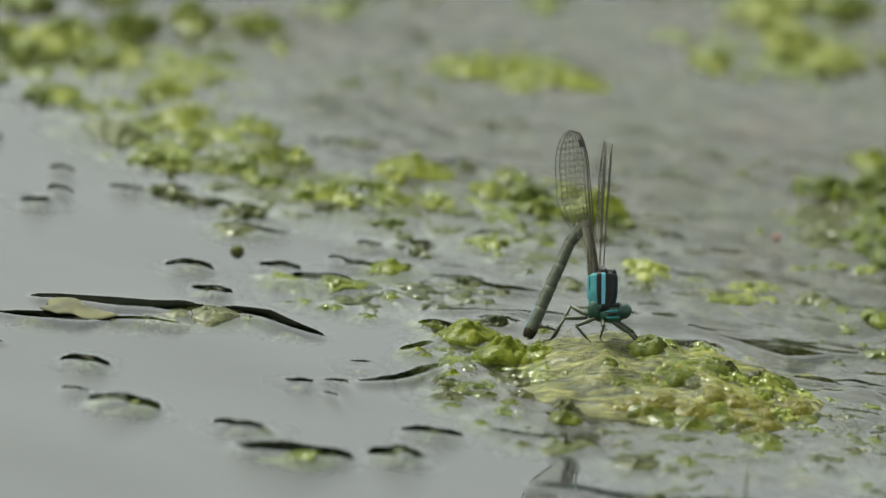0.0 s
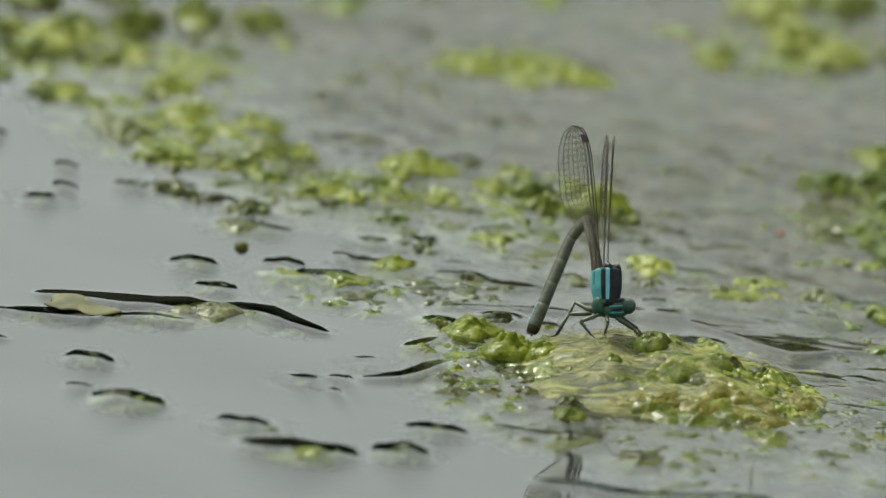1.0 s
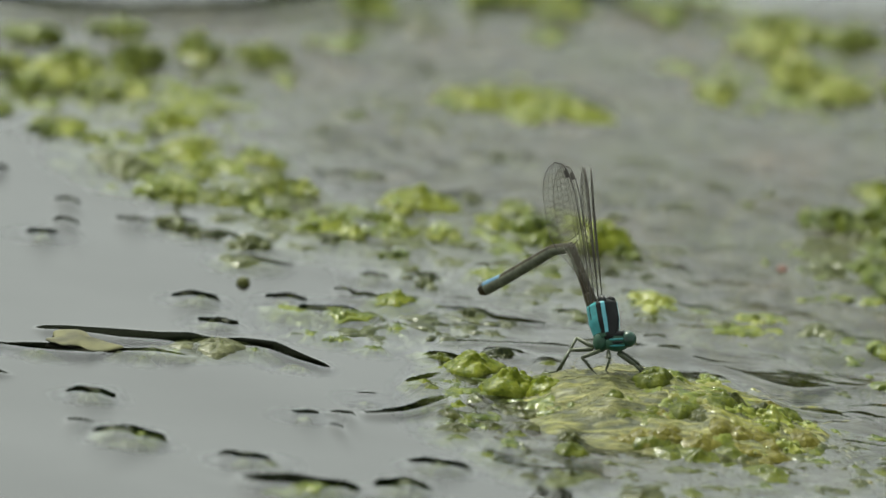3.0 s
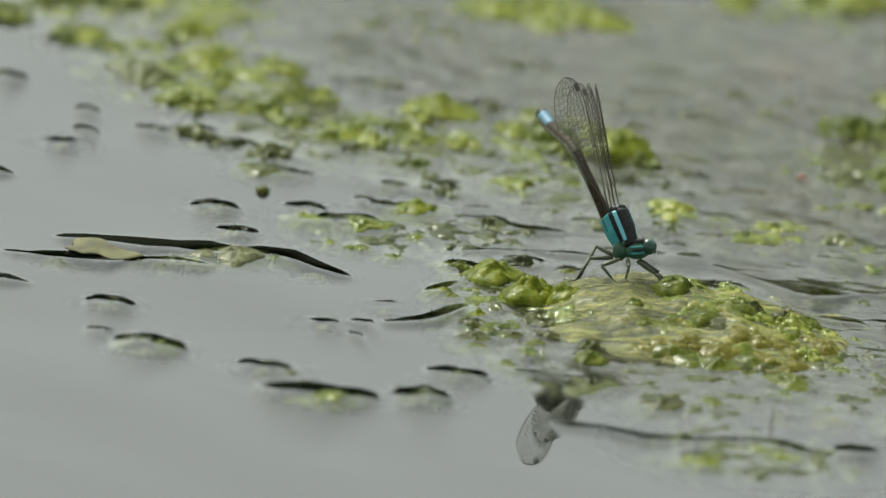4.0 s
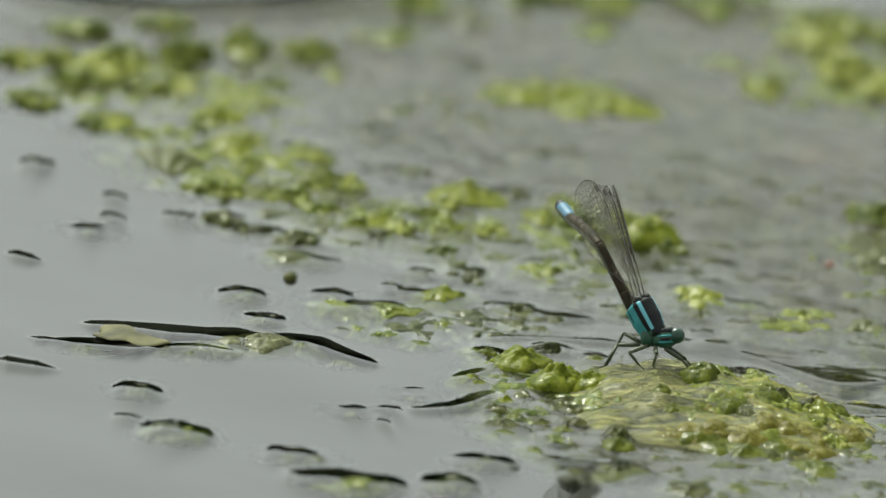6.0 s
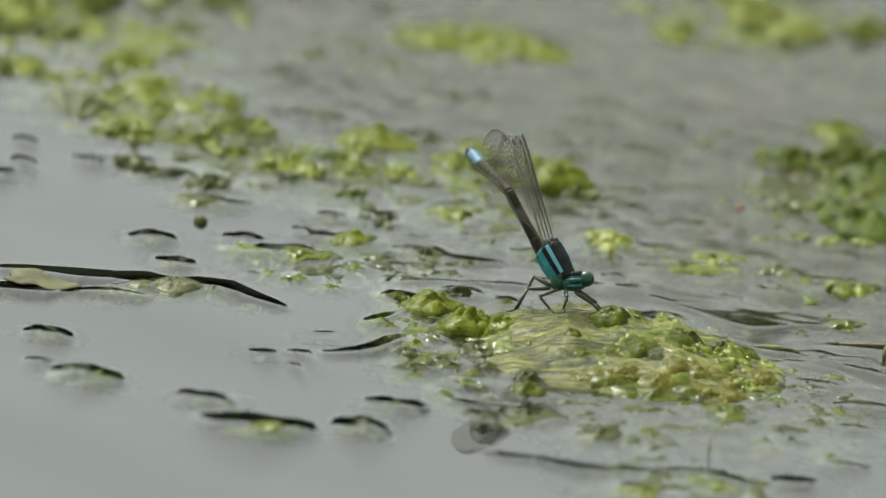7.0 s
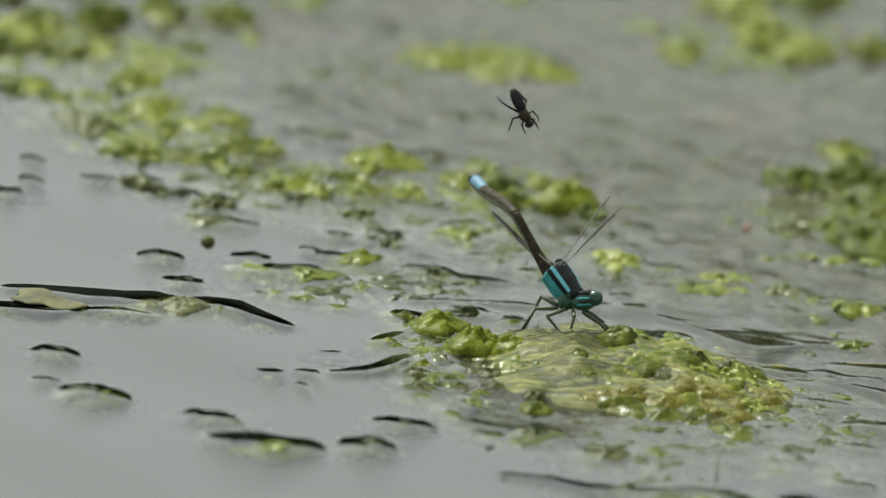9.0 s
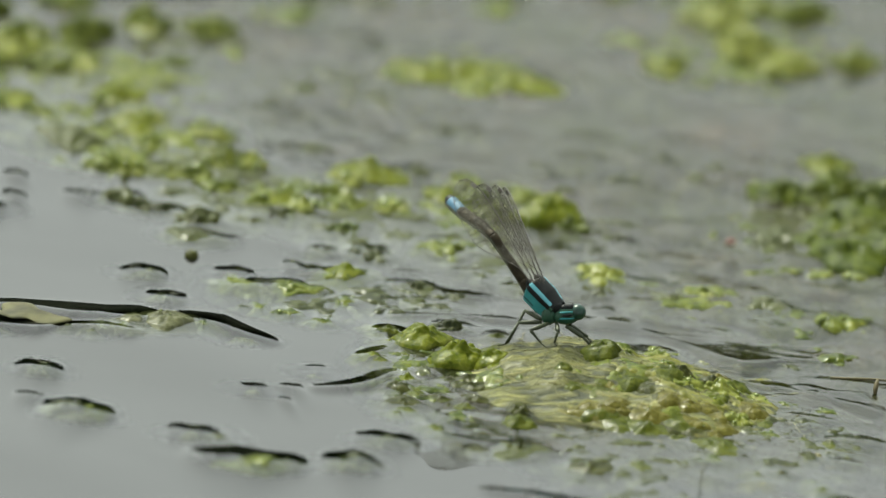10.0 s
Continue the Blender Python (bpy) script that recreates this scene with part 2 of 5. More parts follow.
def clear_skin(name, tint, gloss, share, rough=0.05):
    m, n, l, p = nodes_of(name)
    p.inputs["Base Color"].default_value = (*gloss, 1)
    p.inputs["Roughness"].default_value = rough
    tr = n.new("ShaderNodeBsdfTransparent")
    tr.inputs[0].default_value = (*tint, 1)
    sh = n.new("ShaderNodeMixShader")
    sh.inputs[0].default_value = share
    l.new(tr.outputs[0], sh.inputs[1])
    l.new(p.outputs[0], sh.inputs[2])
    l.new(sh.outputs[0], n["Material Output"].inputs[0])
    return m


PALE_ALGAE = algae_material("pale_algae", (0.020, 0.026, 0.010), (0.060, 0.066, 0.032), (0.130, 0.135, 0.080))
SKIN = (
    algae_material("olive_skin", (0.0095, 0.0130, 0.0014), (0.0270, 0.0320, 0.0046), (0.0560, 0.0600, 0.0140), 0.34, 0.4, 0.10, 0.13),
    algae_material("green_skin", (0.0160, 0.0260, 0.0012), (0.0480, 0.0620, 0.0033), (0.0950, 0.1080, 0.0120), 0.34, 0.45, 0.10, 0.13),
    algae_material("bright_skin", (0.0270, 0.0420, 0.0013), (0.0860, 0.1080, 0.0035), (0.1700, 0.1880, 0.0240), 0.32, 0.5, 0.12, 0.13),
    algae_material("amber_skin", (0.0320, 0.0300, 0.0016), (0.0760, 0.0700, 0.0065), (0.1350, 0.1260, 0.0260), 0.34, 0.4, 0.09, 0.13),
    algae_material("deep_skin", (0.0100, 0.0190, 0.0006), (0.0300, 0.0460, 0.0012), (0.0800, 0.1000, 0.0060), 0.5, 0.35, 0.05, 0.2),
    algae_material("pale_skin", (0.0200, 0.0240, 0.0080), (0.0560, 0.0600, 0.0260), (0.1150, 0.1180, 0.0600), 0.36, 0.35, 0.10, 0.15),
)

WATER, FIBRE = water_material(), mat_material()
DEPTHS = plain("murky_depths", MURK, 0.9, spread=0.35, scale=60.0, shine=0.0)
STRAND = plain("pale_strand", (0.12, 0.12, 0.05), 0.45)
BUBBLE = clear_skin("gas_bubble", (0.80, 0.85, 0.55), (0.13, 0.16, 0.03), 0.65, 0.17)
MEMBRANE = clear_skin("wing_membrane", (0.95, 0.95, 0.92), (0.25, 0.24, 0.20), 0.07, 0.12)
VEIN = plain("wing_vein", (0.025, 0.022, 0.018), 0.45)
BLACK = plain("black_chitin", (0.005, 0.006, 0.006), 0.38, shine=0.12)
BRONZE = plain("bronze_chitin", (0.0150, 0.0120, 0.0065), 0.55, spread=0.45, shine=0.07)
TURQUOISE = plain("turquoise_chitin", (0.024, 0.135, 0.145), 0.42, spread=0.15)
PALE_BLUE = plain("pale_blue_chitin", (0.075, 0.225, 0.265), 0.42, spread=0.12)
SKY_BLUE = plain("sky_blue_chitin", (0.030, 0.080, 0.128), 0.5, spread=0.12)
GREEN_CHITIN = plain("green_chitin", (0.013, 0.040, 0.024), 0.42)
SAGE = plain("sage_chitin", (0.042, 0.046, 0.031), 0.5, spread=0.4)
EYE_GREEN = plain("compound_eye", (0.008, 0.026, 0.018), 0.28, coat=0.15)
LEG_DARK = plain("leg_chitin", (0.028, 0.034, 0.018), 0.45)
LEAF = plain("dead_leaf", (0.037, 0.036, 0.014), 0.75, spread=0.5, scale=300.0)
RED = plain("dull_red", (0.075, 0.028, 0.020), 0.6, spread=0.4)
BARK = plain("wet_stick", (0.055, 0.045, 0.018), 0.6)
FOLIAGE = plain("bank_foliage", (0.008, 0.012, 0.005), 0.9, spread=0.5, scale=1.2, shine=0.0)


# ---- building ----
def mesh_of(name, verts, faces, mats, index=None, smooth=True):
    flat = [len(q) <= 4 and smooth for q in faces]
    me = bpy.data.meshes.new(name)
    me.from_pydata(verts, [], faces)
    for m in mats:
        me.materials.append(m)
    if index is not None:
        me.polygons.foreach_set("material_index", index)
    me.polygons.foreach_set("use_smooth", flat)
    me.update()
    return me


def part(name, me, parent, label=""):
    ob = new(name, me)
    ob.parent = parent
    return tagged(ob, label)


def ball(div):
    bm = bmesh.new()
    bmesh.ops.create_icosphere(bm, subdivisions=div, radius=1.0)
    v = np.array([p.co[:] for p in bm.verts])
    f = np.array([[p.index for p in q.verts] for q in bm.faces])
    bm.free()
    return v, f


BALL2, BALL3 = ball(2), ball(3)


def wobble(v, rng, freq, amp):
    """A smooth random displacement along the radius of points on a unit ball."""
    k = rng.normal(size=(7, 3)) * freq
    ph = rng.uniform(0, 6.283, 7)
    return v * (1 + amp * np.sin(v @ k.T + ph).sum(axis=1, keepdims=True) / 2.6)


def tube(points, radii, sides=5, caps=True):
    """Verts and faces of a round tube along points."""
    pts = [Vector(p) for p in points]
    vs, fs = [], []
    for i, p in enumerate(pts):
        d = (pts[min(i + 1, len(pts) - 1)] - pts[max(i - 1, 0)]).normalized()
        u = d.cross(Vector((0.31, 0.22, 0.92)))
        if u.length < 1e-4:
            u = d.cross(Vector((1, 0, 0)))
        u.normalize()
        w = d.cross(u)
        r = radii[i] if isinstance(radii, (list, tuple)) else radii
        for k in range(sides):
            an = 6.28318 * k / sides
            vs.append(tuple(p + r * (math.cos(an) * u + math.sin(an) * w)))
    for i in range(len(pts) - 1):
        for k in range(sides):
            k2 = (k + 1) % sides
            fs.append((i * sides + k, i * sides + k2, (i + 1) * sides + k2, (i + 1) * sides + k))
    if caps:
        fs.append(tuple(range(sides))[::-1])
        fs.append(tuple(range((len(pts) - 1) * sides, len(pts) * sides)))
    return vs, fs


def merge(pieces):
    vs, fs = [], []
    for v, f in pieces:
        o = len(vs)
        vs.extend(v)
        fs.extend(tuple(i + o for i in q) for q in f)
    return vs, fs


# ---- the water: one sheet, fine where the camera looks ----
RIDGES = []


def ridge(x0, y0, x1, y1, width, bow=0.0, high=1.0):
    """A low swell with a steep far side, where something just under the skin lifts it."""
    deep = width / math.sin(radians(ELEV))
    RIDGES.append((x0, y0 - 0.55 * deep, x1, y1 - 0.55 * deep, deep, bow, high))


ridge(-36.4, -16.8, -29.5, -17.1, 0.99)
ridge(-24.2, -13.8, -18.2, -13.5, 0.87)
ridge(-32.8, -26.2, -26.7, -26.0, 0.99)
ridge(-13.5, -10.1, -9.0, -9.1, 0.87)
ridge(-24.0, -19.5, -10.3, -15.1, 1.11)
ridge(-10.3, -15.3, -8.1, -18.5, 0.62)
ridge(-48.1, -59.0, -41.1, -59.0, 0.99)
ridge(-47.5, -70.1, -43.0, -70.4, 0.49)
ridge(-44.1, -72.3, -33.8, -74.3, 1.36)
ridge(-27.3, -77.3, -20.3, -77.3, 0.99)
ridge(-25.3, -84.7, -8.1, -86.3, 1.73)
ridge(-7.1, -82.7, 1.1, -81.9, 1.48)
ridge(-3.3, -72.6, 5.5, -72.7, 0.99)
ridge(-18.9, -58.6, -14.5, -57.9, 0.62)
ridge(-13.8, -57.4, -10.2, -56.1, 0.49)
ridge(-11.1, -48.8, -7.4, -47.8, 0.27)
ridge(-11.0, -51.2, -7.2, -50.2, 0.27)
ridge(-13.6, -62.2, -11.4, -61.6, 0.49)
ridge(-53.6, 16.3, -49.9, 17.0, 0.74)
ridge(-53.3, 7.9, -49.6, 8.6, 0.87)
ridge(-56.8, 2.3, -51.7, 2.5, 0.87)
ridge(-65.3, 27.2, -60.1, 27.0, 0.99)
ridge(25.2, 38.5, 35.1, 38.6, 0.99)
ridge(20.2, 22.7, 24.9, 18.8, 1.11)
ridge(26.5, 14.6, 32.6, 15.4, 0.74)
ridge(18.3, -18.7, 24.2, -16.1, 0.49)
ridge(-21.5, 57.2, -13.6, 50.7, 0.99)
ridge(-17.7, 38.7, -13.9, 40.0, 0.87)
ridge(49.5, -86.3, 56.1, -86.4, 0.99)
ridge(49.6, 42.2, 58.7, 41.5, 0.74)
ridge(28.9, 44.9, 38.1, 45.5, 0.74)
ridge(34.2, 11.3, 41.0, 10.0, 0.62)
ridge(45.9, -12.6, 54.2, -13.4, 0.74)
ridge(-30.5, -0.3, -19.9, -0.4, 0.62)
ridge(-45.4, 11.2, -40.1, 11.5, 0.74)
ridge(-25.3, 90.4, -14.4, 91.6, 0.99)
ridge(-10.5, 92.9, -4.8, 86.1, 0.99)



STRANDS = []


def strand(*points):
    """A long drowned thread that lifts the skin: places and the width of its far slope as it shows from the bank."""
    line = np.array(points)
    line[:, 2] *= 1.35 / math.sin(radians(ELEV))
    line[:, 1] -= 0.5 * line[:, 2]
    STRANDS.append(line)


strand((-53.6, -36.0, 0.0), (-52.0, -36.0, 0.45), (-49.1, -35.3, 0.5), (-44.3, -35.6, 0.75), (-41.7, -35.8, 0.9), (-37.2, -35.2, 0.8), (-33.2, -35.4, 1.25), (-29.1, -34.2, 1.0),
       (-26.7, -34.0, 0.8), (-24.2, -33.9, 0.8), (-21.7, -34.8, 1.0), (-18.3, -37.5, 0.75), (-14.9, -39.5, 0.4), (-13.6, -40.3, 0.0))
strand((-60.3, -44.0, 0.0), (-58.0, -44.0, 0.35), (-56.3, -43.8, 0.25), (-54.0, -43.9, 0.6), (-48.7, -43.4, 0.85), (-45.5, -43.0, 0.9), (-43.6, -42.2, 0.5), (-39.3, -40.6, 0.7), (-36.1, -40.2, 0.8), (-33.5, -40.4, 0.9), (-31.0, -41.3, 0.0))
strand((6.6, -68.8, 0.0), (8.2, -69.1, 0.35), (13.5, -69.9, 0.4), (18.0, -70.6, 0.25), (22.3, -71.2, 0.35), (26.0, -72.3, 0.0))
strand((13.0, -88.5, 0.0), (15.0, -88.3, 0.35), (20.6, -88.2, 0.45), (25.7, -89.9, 0.6), (32.2, -88.8, 0.4), (39.4, -86.2, 0.35), (44.0, -87.3, 0.7), (48.0, -89.5, 0.5), (49.4, -90.4, 0.0))
strand((29.0, -17.6, 0.0), (31.4, -18.8, 0.3), (36.5, -22.0, 0.35), (40.0, -24.3, 0.3), (43.0, -26.2, 1.3), (46.5, -27.4, 1.7), (49.5, -26.6, 1.2), (52.0, -25.6, 0.5), (56.9, -24.3, 0.35), (64.2, -23.1, 0.3), (68.0, -22.6, 0.0))
strand((41.0, -34.6, 0.0), (42.9, -35.5, 0.7), (45.0, -35.9, 0.6), (51.9, -36.7, 0.5), (57.8, -38.8, 0.6), (61.0, -40.0, 0.75), (64.4, -41.6, 0.6), (67.0, -43.0, 0.0))


strand((-9.8, -56.0, 0.0), (-8.8, -55.8, 0.4), (-7.0, -55.1, 0.55), (-4.1, -53.5, 0.65), (-2.0, -51.3, 0.95), (0.1, -48.3, 0.9), (2.6, -45.0, 0.0))
strand((-4.8, -42.2, 0.0), (-3.6, -41.6, 0.5), (-2.0, -40.4, 0.7), (-0.4, -38.3, 0.6), (1.6, -35.4, 0.0))
strand((-1.0, -24.8, 0.0), (0.5, -24.2, 0.3), (4.4, -22.9, 0.35), (9.6, -21.9, 0.3), (14.9, -21.4, 0.35), (19.0, -21.6, 0.0))
strand((-3.6, -16.0, 0.0), (-2.2, -14.6, 0.4), (-0.4, -12.8, 0.5), (3.4, -13.9, 0.35), (7.0, -13.6, 0.55), (10.1, -13.4, 0.6), (13.0, -13.0, 0.35), (15.6, -12.9, 0.0))
strand((-65.0, -11.2, 0.0), (-63.5, -11.4, 0.6), (-61.5, -12.2, 0.6), (-59.4, -13.4, 0.0))
strand((-64.0, -53.8, 0.0), (-62.0, -54.0, 0.7), (-58.0, -54.6, 0.6), (-54.6, -55.6, 0.0))
strand((-84.0, 104.0, 0.0), (-70.0, 100.5, 1.2), (-57.6, 97.0, 1.5), (-46.8, 99.5, 1.2), (-31.5, 105.5, 1.6), (-23.8, 112.5, 1.9), (-12.0, 120.0, 1.6), (-4.5, 124.8, 1.5), (3.3, 126.5, 1.0), (15.0, 126.0, 1.7), (27.0, 124.7, 1.5), (42.0, 121.0, 0.0))


def mound_height(x, y):
    """Height of the big mat over the water at a place in millimetres; below zero outside it."""
    u = (x - MOUND_X) * MOUND_COS + (y - MOUND_Y) * MOUND_SIN
    v = (y - MOUND_Y) * MOUND_COS - (x - MOUND_X) * MOUND_SIN
    u, v = u / np.where(u < 0, *MOUND_RX), v / np.where(v < 0, *MOUND_RY)
    rr = u * u + v * v
    lump = 0.35 * np.sin(0.45 * x + 0.3 * y) + 0.3 * np.sin(0.7 * y - 0.35 * x + 1.3) + 0.22 * np.sin(0.9 * x + 0.2)
    return MOUND_H * np.maximum(0.0, 1 - rr) ** 1.35 + lump * np.maximum(0, 1.0 - rr) - MOUND_SINK - 1.6 * np.maximum(0.0, rr - 1)


crease = np.random.default_rng(21)
for k in range(330):
    cx, cy = crease.uniform(-20, 72), crease.uniform(-105, 60)
    if 0.95 * cx + cy < crease.uniform(-25, 25) or (36 < cx < 58 and -34 < cy < -18):
        continue
    run, slant = crease.uniform(0.8, 4.5), crease.normal(0.05, 0.12)
    ridge(cx - run, cy - run * slant, cx + run, cy + run * slant, crease.uniform(0.24, 0.62), 0.0, crease.uniform(1.0, 1.4))


def ridge_height(x, y):
    """Height of the water's skin over still level at places in millimetres."""
    z = np.zeros_like(x)
    for x0, y0, x1, y1, wid, bow, high in RIDGES:
        cx, cy, dx, dy = (x0 + x1) / 2, (y0 + y1) / 2, x1 - x0, y1 - y0
        half = math.hypot(dx, dy) / 2
        ux, uy = dx / (2 * half), dy / (2 * half)
        s = ((x - cx) * ux + (y - cy) * uy) / half
        v = (y - cy) - (x - cx) * (dy / dx if abs(dx) > 1e-3 else 0) - bow * (1 - s * s)
        v = v + wid * (0.09 * np.sin(3.1 * s + cx) + 0.07 * np.sin(7.3 * s + cy))
        taper = np.clip(1 - s * s, 0.02, 1) ** (0.5 if half < 9 else 0.38)
        v = v - 0.45 * wid * (1 - taper)
        back, front = wid * 0.95 * taper, 3.5 + 1.4 * wid * np.exp(-s * s)
        fall = np.clip(1 - v / (1.5 * back), 0, 1)
        fall = np.where(fall < 0.25, fall * fall * 2, fall - 0.125)
        prof = np.where(v > 0, fall / 0.875, np.exp(-(v / front) ** 2))
        core = 0.19 * back * np.clip(1 - s * s, 0, 1) ** 0.35
        ahead = np.where(v > 0, 0.0, 1 - np.exp(-(v / 4.0) ** 2))
        lift = (core * (1 - ahead) + 0.08 * wid * np.exp(-1.4 * s * s) * ahead) * high * prof
        z = np.sqrt(z * z + lift * lift)
    for line in STRANDS:
        wid = np.interp(x, line[:, 0], line[:, 2], left=0.0, right=0.0)
        v = y - np.interp(x, line[:, 0], line[:, 1])
        back = np.maximum(wid, 1e-3)
        fall = np.clip(1 - v / (1.35 * back), 0, 1)
        prof = np.where(v > 0, fall ** 1.15, np.exp(-(v / (1.0 + 0.4 * wid)) ** 2))
        z = np.maximum(z, 0.125 * wid * prof)
    return z


FLOATS = []
SPREADS = []


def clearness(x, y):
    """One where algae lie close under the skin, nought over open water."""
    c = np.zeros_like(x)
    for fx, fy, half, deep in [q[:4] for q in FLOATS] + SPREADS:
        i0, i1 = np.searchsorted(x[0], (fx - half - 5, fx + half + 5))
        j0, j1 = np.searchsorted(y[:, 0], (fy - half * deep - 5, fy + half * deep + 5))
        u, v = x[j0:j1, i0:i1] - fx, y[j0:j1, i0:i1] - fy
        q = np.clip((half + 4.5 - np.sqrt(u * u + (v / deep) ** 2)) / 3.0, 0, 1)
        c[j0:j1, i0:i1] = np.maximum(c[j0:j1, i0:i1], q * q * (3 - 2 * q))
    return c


def meniscus(x, y):
    """How far the skin climbs up the floating heaps, in millimetres."""
    z = np.zeros_like(x)
    for fx, fy, half, deep, climb, run in FLOATS:
        i0, i1 = np.searchsorted(x[0], (fx - half - 5 * run, fx + half + 5 * run))
        j0, j1 = np.searchsorted(y[:, 0], (fy - half * deep - 5 * run, fy + half * deep + 5 * run))
        u, v = x[j0:j1, i0:i1] - fx, y[j0:j1, i0:i1] - fy
        q = np.sqrt(u * u + (v / deep) ** 2)
        lift = climb * np.exp(-np.maximum(0.0, q - half) / run)
        z[j0:j1, i0:i1] = np.maximum(z[j0:j1, i0:i1], lift)
    return z


def water():
    def axis(lo, hi, step, far):
        mid = np.arange(lo, hi + step / 2, step)
        out = np.array([0.6 * 1.45 ** k for k in range(1, 40)]).cumsum()
        out = out[out < far]
        return np.concatenate([(lo - out)[::-1], mid, hi + out])
    xs, ys = axis(-82, 76, 0.34, 90000.0), axis(-142, 190, 0.52, 90000.0)
    x, y = np.meshgrid(xs, ys)
    z = ridge_height(x, y)
    lifted, climb = z, meniscus(x, y)
    z = np.maximum(lifted, climb) + 0.35 * np.minimum(lifted, climb)
    near = (1 - 0.8 * np.clip(lifted / 0.4, 0, 1)) * (np.clip((x + 82) / 12, 0, 1) * np.clip((76 - x) / 12, 0, 1) * np.clip((y + 142) / 12, 0, 1) * np.clip((190 - y) / 12, 0, 1))
    calm = np.clip((0.95 * x + y + 25) / 60, 0.0, 1)
    rng = np.random.default_rng(5)
    for k in range(26):
        wl_mm = rng.uniform(3.0, 16.0)
        an = rng.normal(1.45, 0.45)
        ph = rng.uniform(0, 6.28)
        amp = 0.0065 * wl_mm * (0.03 + 0.97 * calm * np.clip(1.0 - (y - 0.336 * x) / 90, 0.15, 1))
        warp = 1.5 * np.sin(0.09 * x + k) + 1.5 * np.sin(0.11 * y + 2 * k)
        z += near * amp * 0.28 * np.sin(6.283 / wl_mm * (math.cos(an) * (x + warp) + math.sin(an) * y) + ph)
    patch = np.clip(0.5 + 0.9 * np.sin(0.13 * x + 0.21 * y) * np.sin(0.07 * x - 0.17 * y + 1.0) + 0.5 * np.sin(0.31 * y + 0.05 * x), 0.1, 1.5)
    for k in range(14):
        wl_mm = rng.uniform(1.8, 4.5)
        an = rng.normal(1.50, 0.22)
        warp = 1.2 * np.sin(0.23 * x + k) + 0.8 * np.sin(0.31 * y + 2 * k)
        z += near * patch * calm * np.clip(1.1 - y / 60, 0.3, 1) * 0.0030 * wl_mm * np.sin(6.283 / wl_mm * (math.cos(an) * (x + warp) + math.sin(an) * y) + 1.7 * k)
    for k in range(5):
        wl_mm = rng.uniform(24, 60)
        an = rng.normal(1.2, 0.5)
        z += near * 0.0006 * wl_mm * np.sin(6.283 / wl_mm * (math.cos(an) * x + math.sin(an) * y) + k)
    verts = np.stack([x.ravel(), y.ravel(), z.ravel()], axis=1) * MM
    nx, ny = len(xs), len(ys)
    idx = np.arange(nx * ny).reshape(ny, nx)
    quads = np.stack([idx[:-1, :-1], idx[:-1, 1:], idx[1:, 1:], idx[1:, :-1]], axis=-1).reshape(-1, 4)
    me = bpy.data.meshes.new("water")
    me.vertices.add(len(verts))
    me.vertices.foreach_set("co", verts.ravel())
    me.loops.add(quads.size)
    me.loops.foreach_set("vertex_index", quads.ravel().astype(np.int32))
    me.polygons.add(len(quads))
    me.polygons.foreach_set("loop_start", np.arange(0, quads.size, 4, dtype=np.int32))
    me.polygons.foreach_set("use_smooth", np.ones(len(quads), dtype=bool))
    me.materials.append(WATER)
    me.update(calc_edges=True)
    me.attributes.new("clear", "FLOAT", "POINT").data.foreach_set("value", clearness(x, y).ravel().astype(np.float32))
    return tagged(new("water", me), "still grey pond water with a pale scum film", "water", kind="structure")


def depths():
    """A dark disc added under the skin, standing in for the murk in which everything deeper is lost."""
    n, r = 48, 90.0
    ring = [(r * math.cos(6.28318 * k / n), r * math.sin(6.28318 * k / n), -0.004) for k in range(n)]
    return tagged(new("murk_disc", mesh_of("murk_disc", ring, [tuple(range(n))], [DEPTHS])), "dark green disc added under the pond's surface as murk", "water", kind="structure")


depths()


def far_bank():
    """The dark overgrown bank across the pond, which only the water mirrors."""
    rng = np.random.default_rng(3)
    vs, fs = [], []
    n = 240
    prof = ((11.0, -0.3), (11.6, 0.25), (12.2, 0.9), (12.9, 2.0), (13.6, 2.9), (14.6, 3.3), (17.0, 1.6), (24.0, -0.3))
    for i in range(n):
        an = -1.5 + 3.0 * i / (n - 1)
        for j, (r, h) in enumerate(prof):
            k = 1.0 if j in (0, len(prof) - 1) else rng.uniform(0.85, 1.12)
            rr = r + (rng.uniform(-0.25, 0.25) if 0 < j < len(prof) - 1 else 0)
            vs.append((rr * math.sin(an), rr * math.cos(an), h * k))
    m = len(prof)
    for i in range(n - 1):
        for j in range(m - 1):
            fs.append((i * m + j, (i + 1) * m + j, (i + 1) * m + j + 1, i * m + j + 1))
    return tagged(new("far_bank", mesh_of("far_bank", vs, fs, [FOLIAGE], smooth=False)), "dark overgrown bank across the pond", "bank", kind="structure")


far_bank()


# ---- algae ----
SEED = [10]
# how far a heap reaches out under the water, in millimetres
SKIRT = 3.6


def skirt_slope(y):
    """Heaps near the mat lie on drowned sheets that slope gently; those far off end more steeply."""
    return 0.36 if y < 15 else 0.8


def spot_height(x, y):
    return max(0.0, float(mound_height(np.array(x), np.array(y))))


def float_height(x, y):
    return max(0.0, float(ridge_height(np.array(float(x)), np.array(float(y)))))


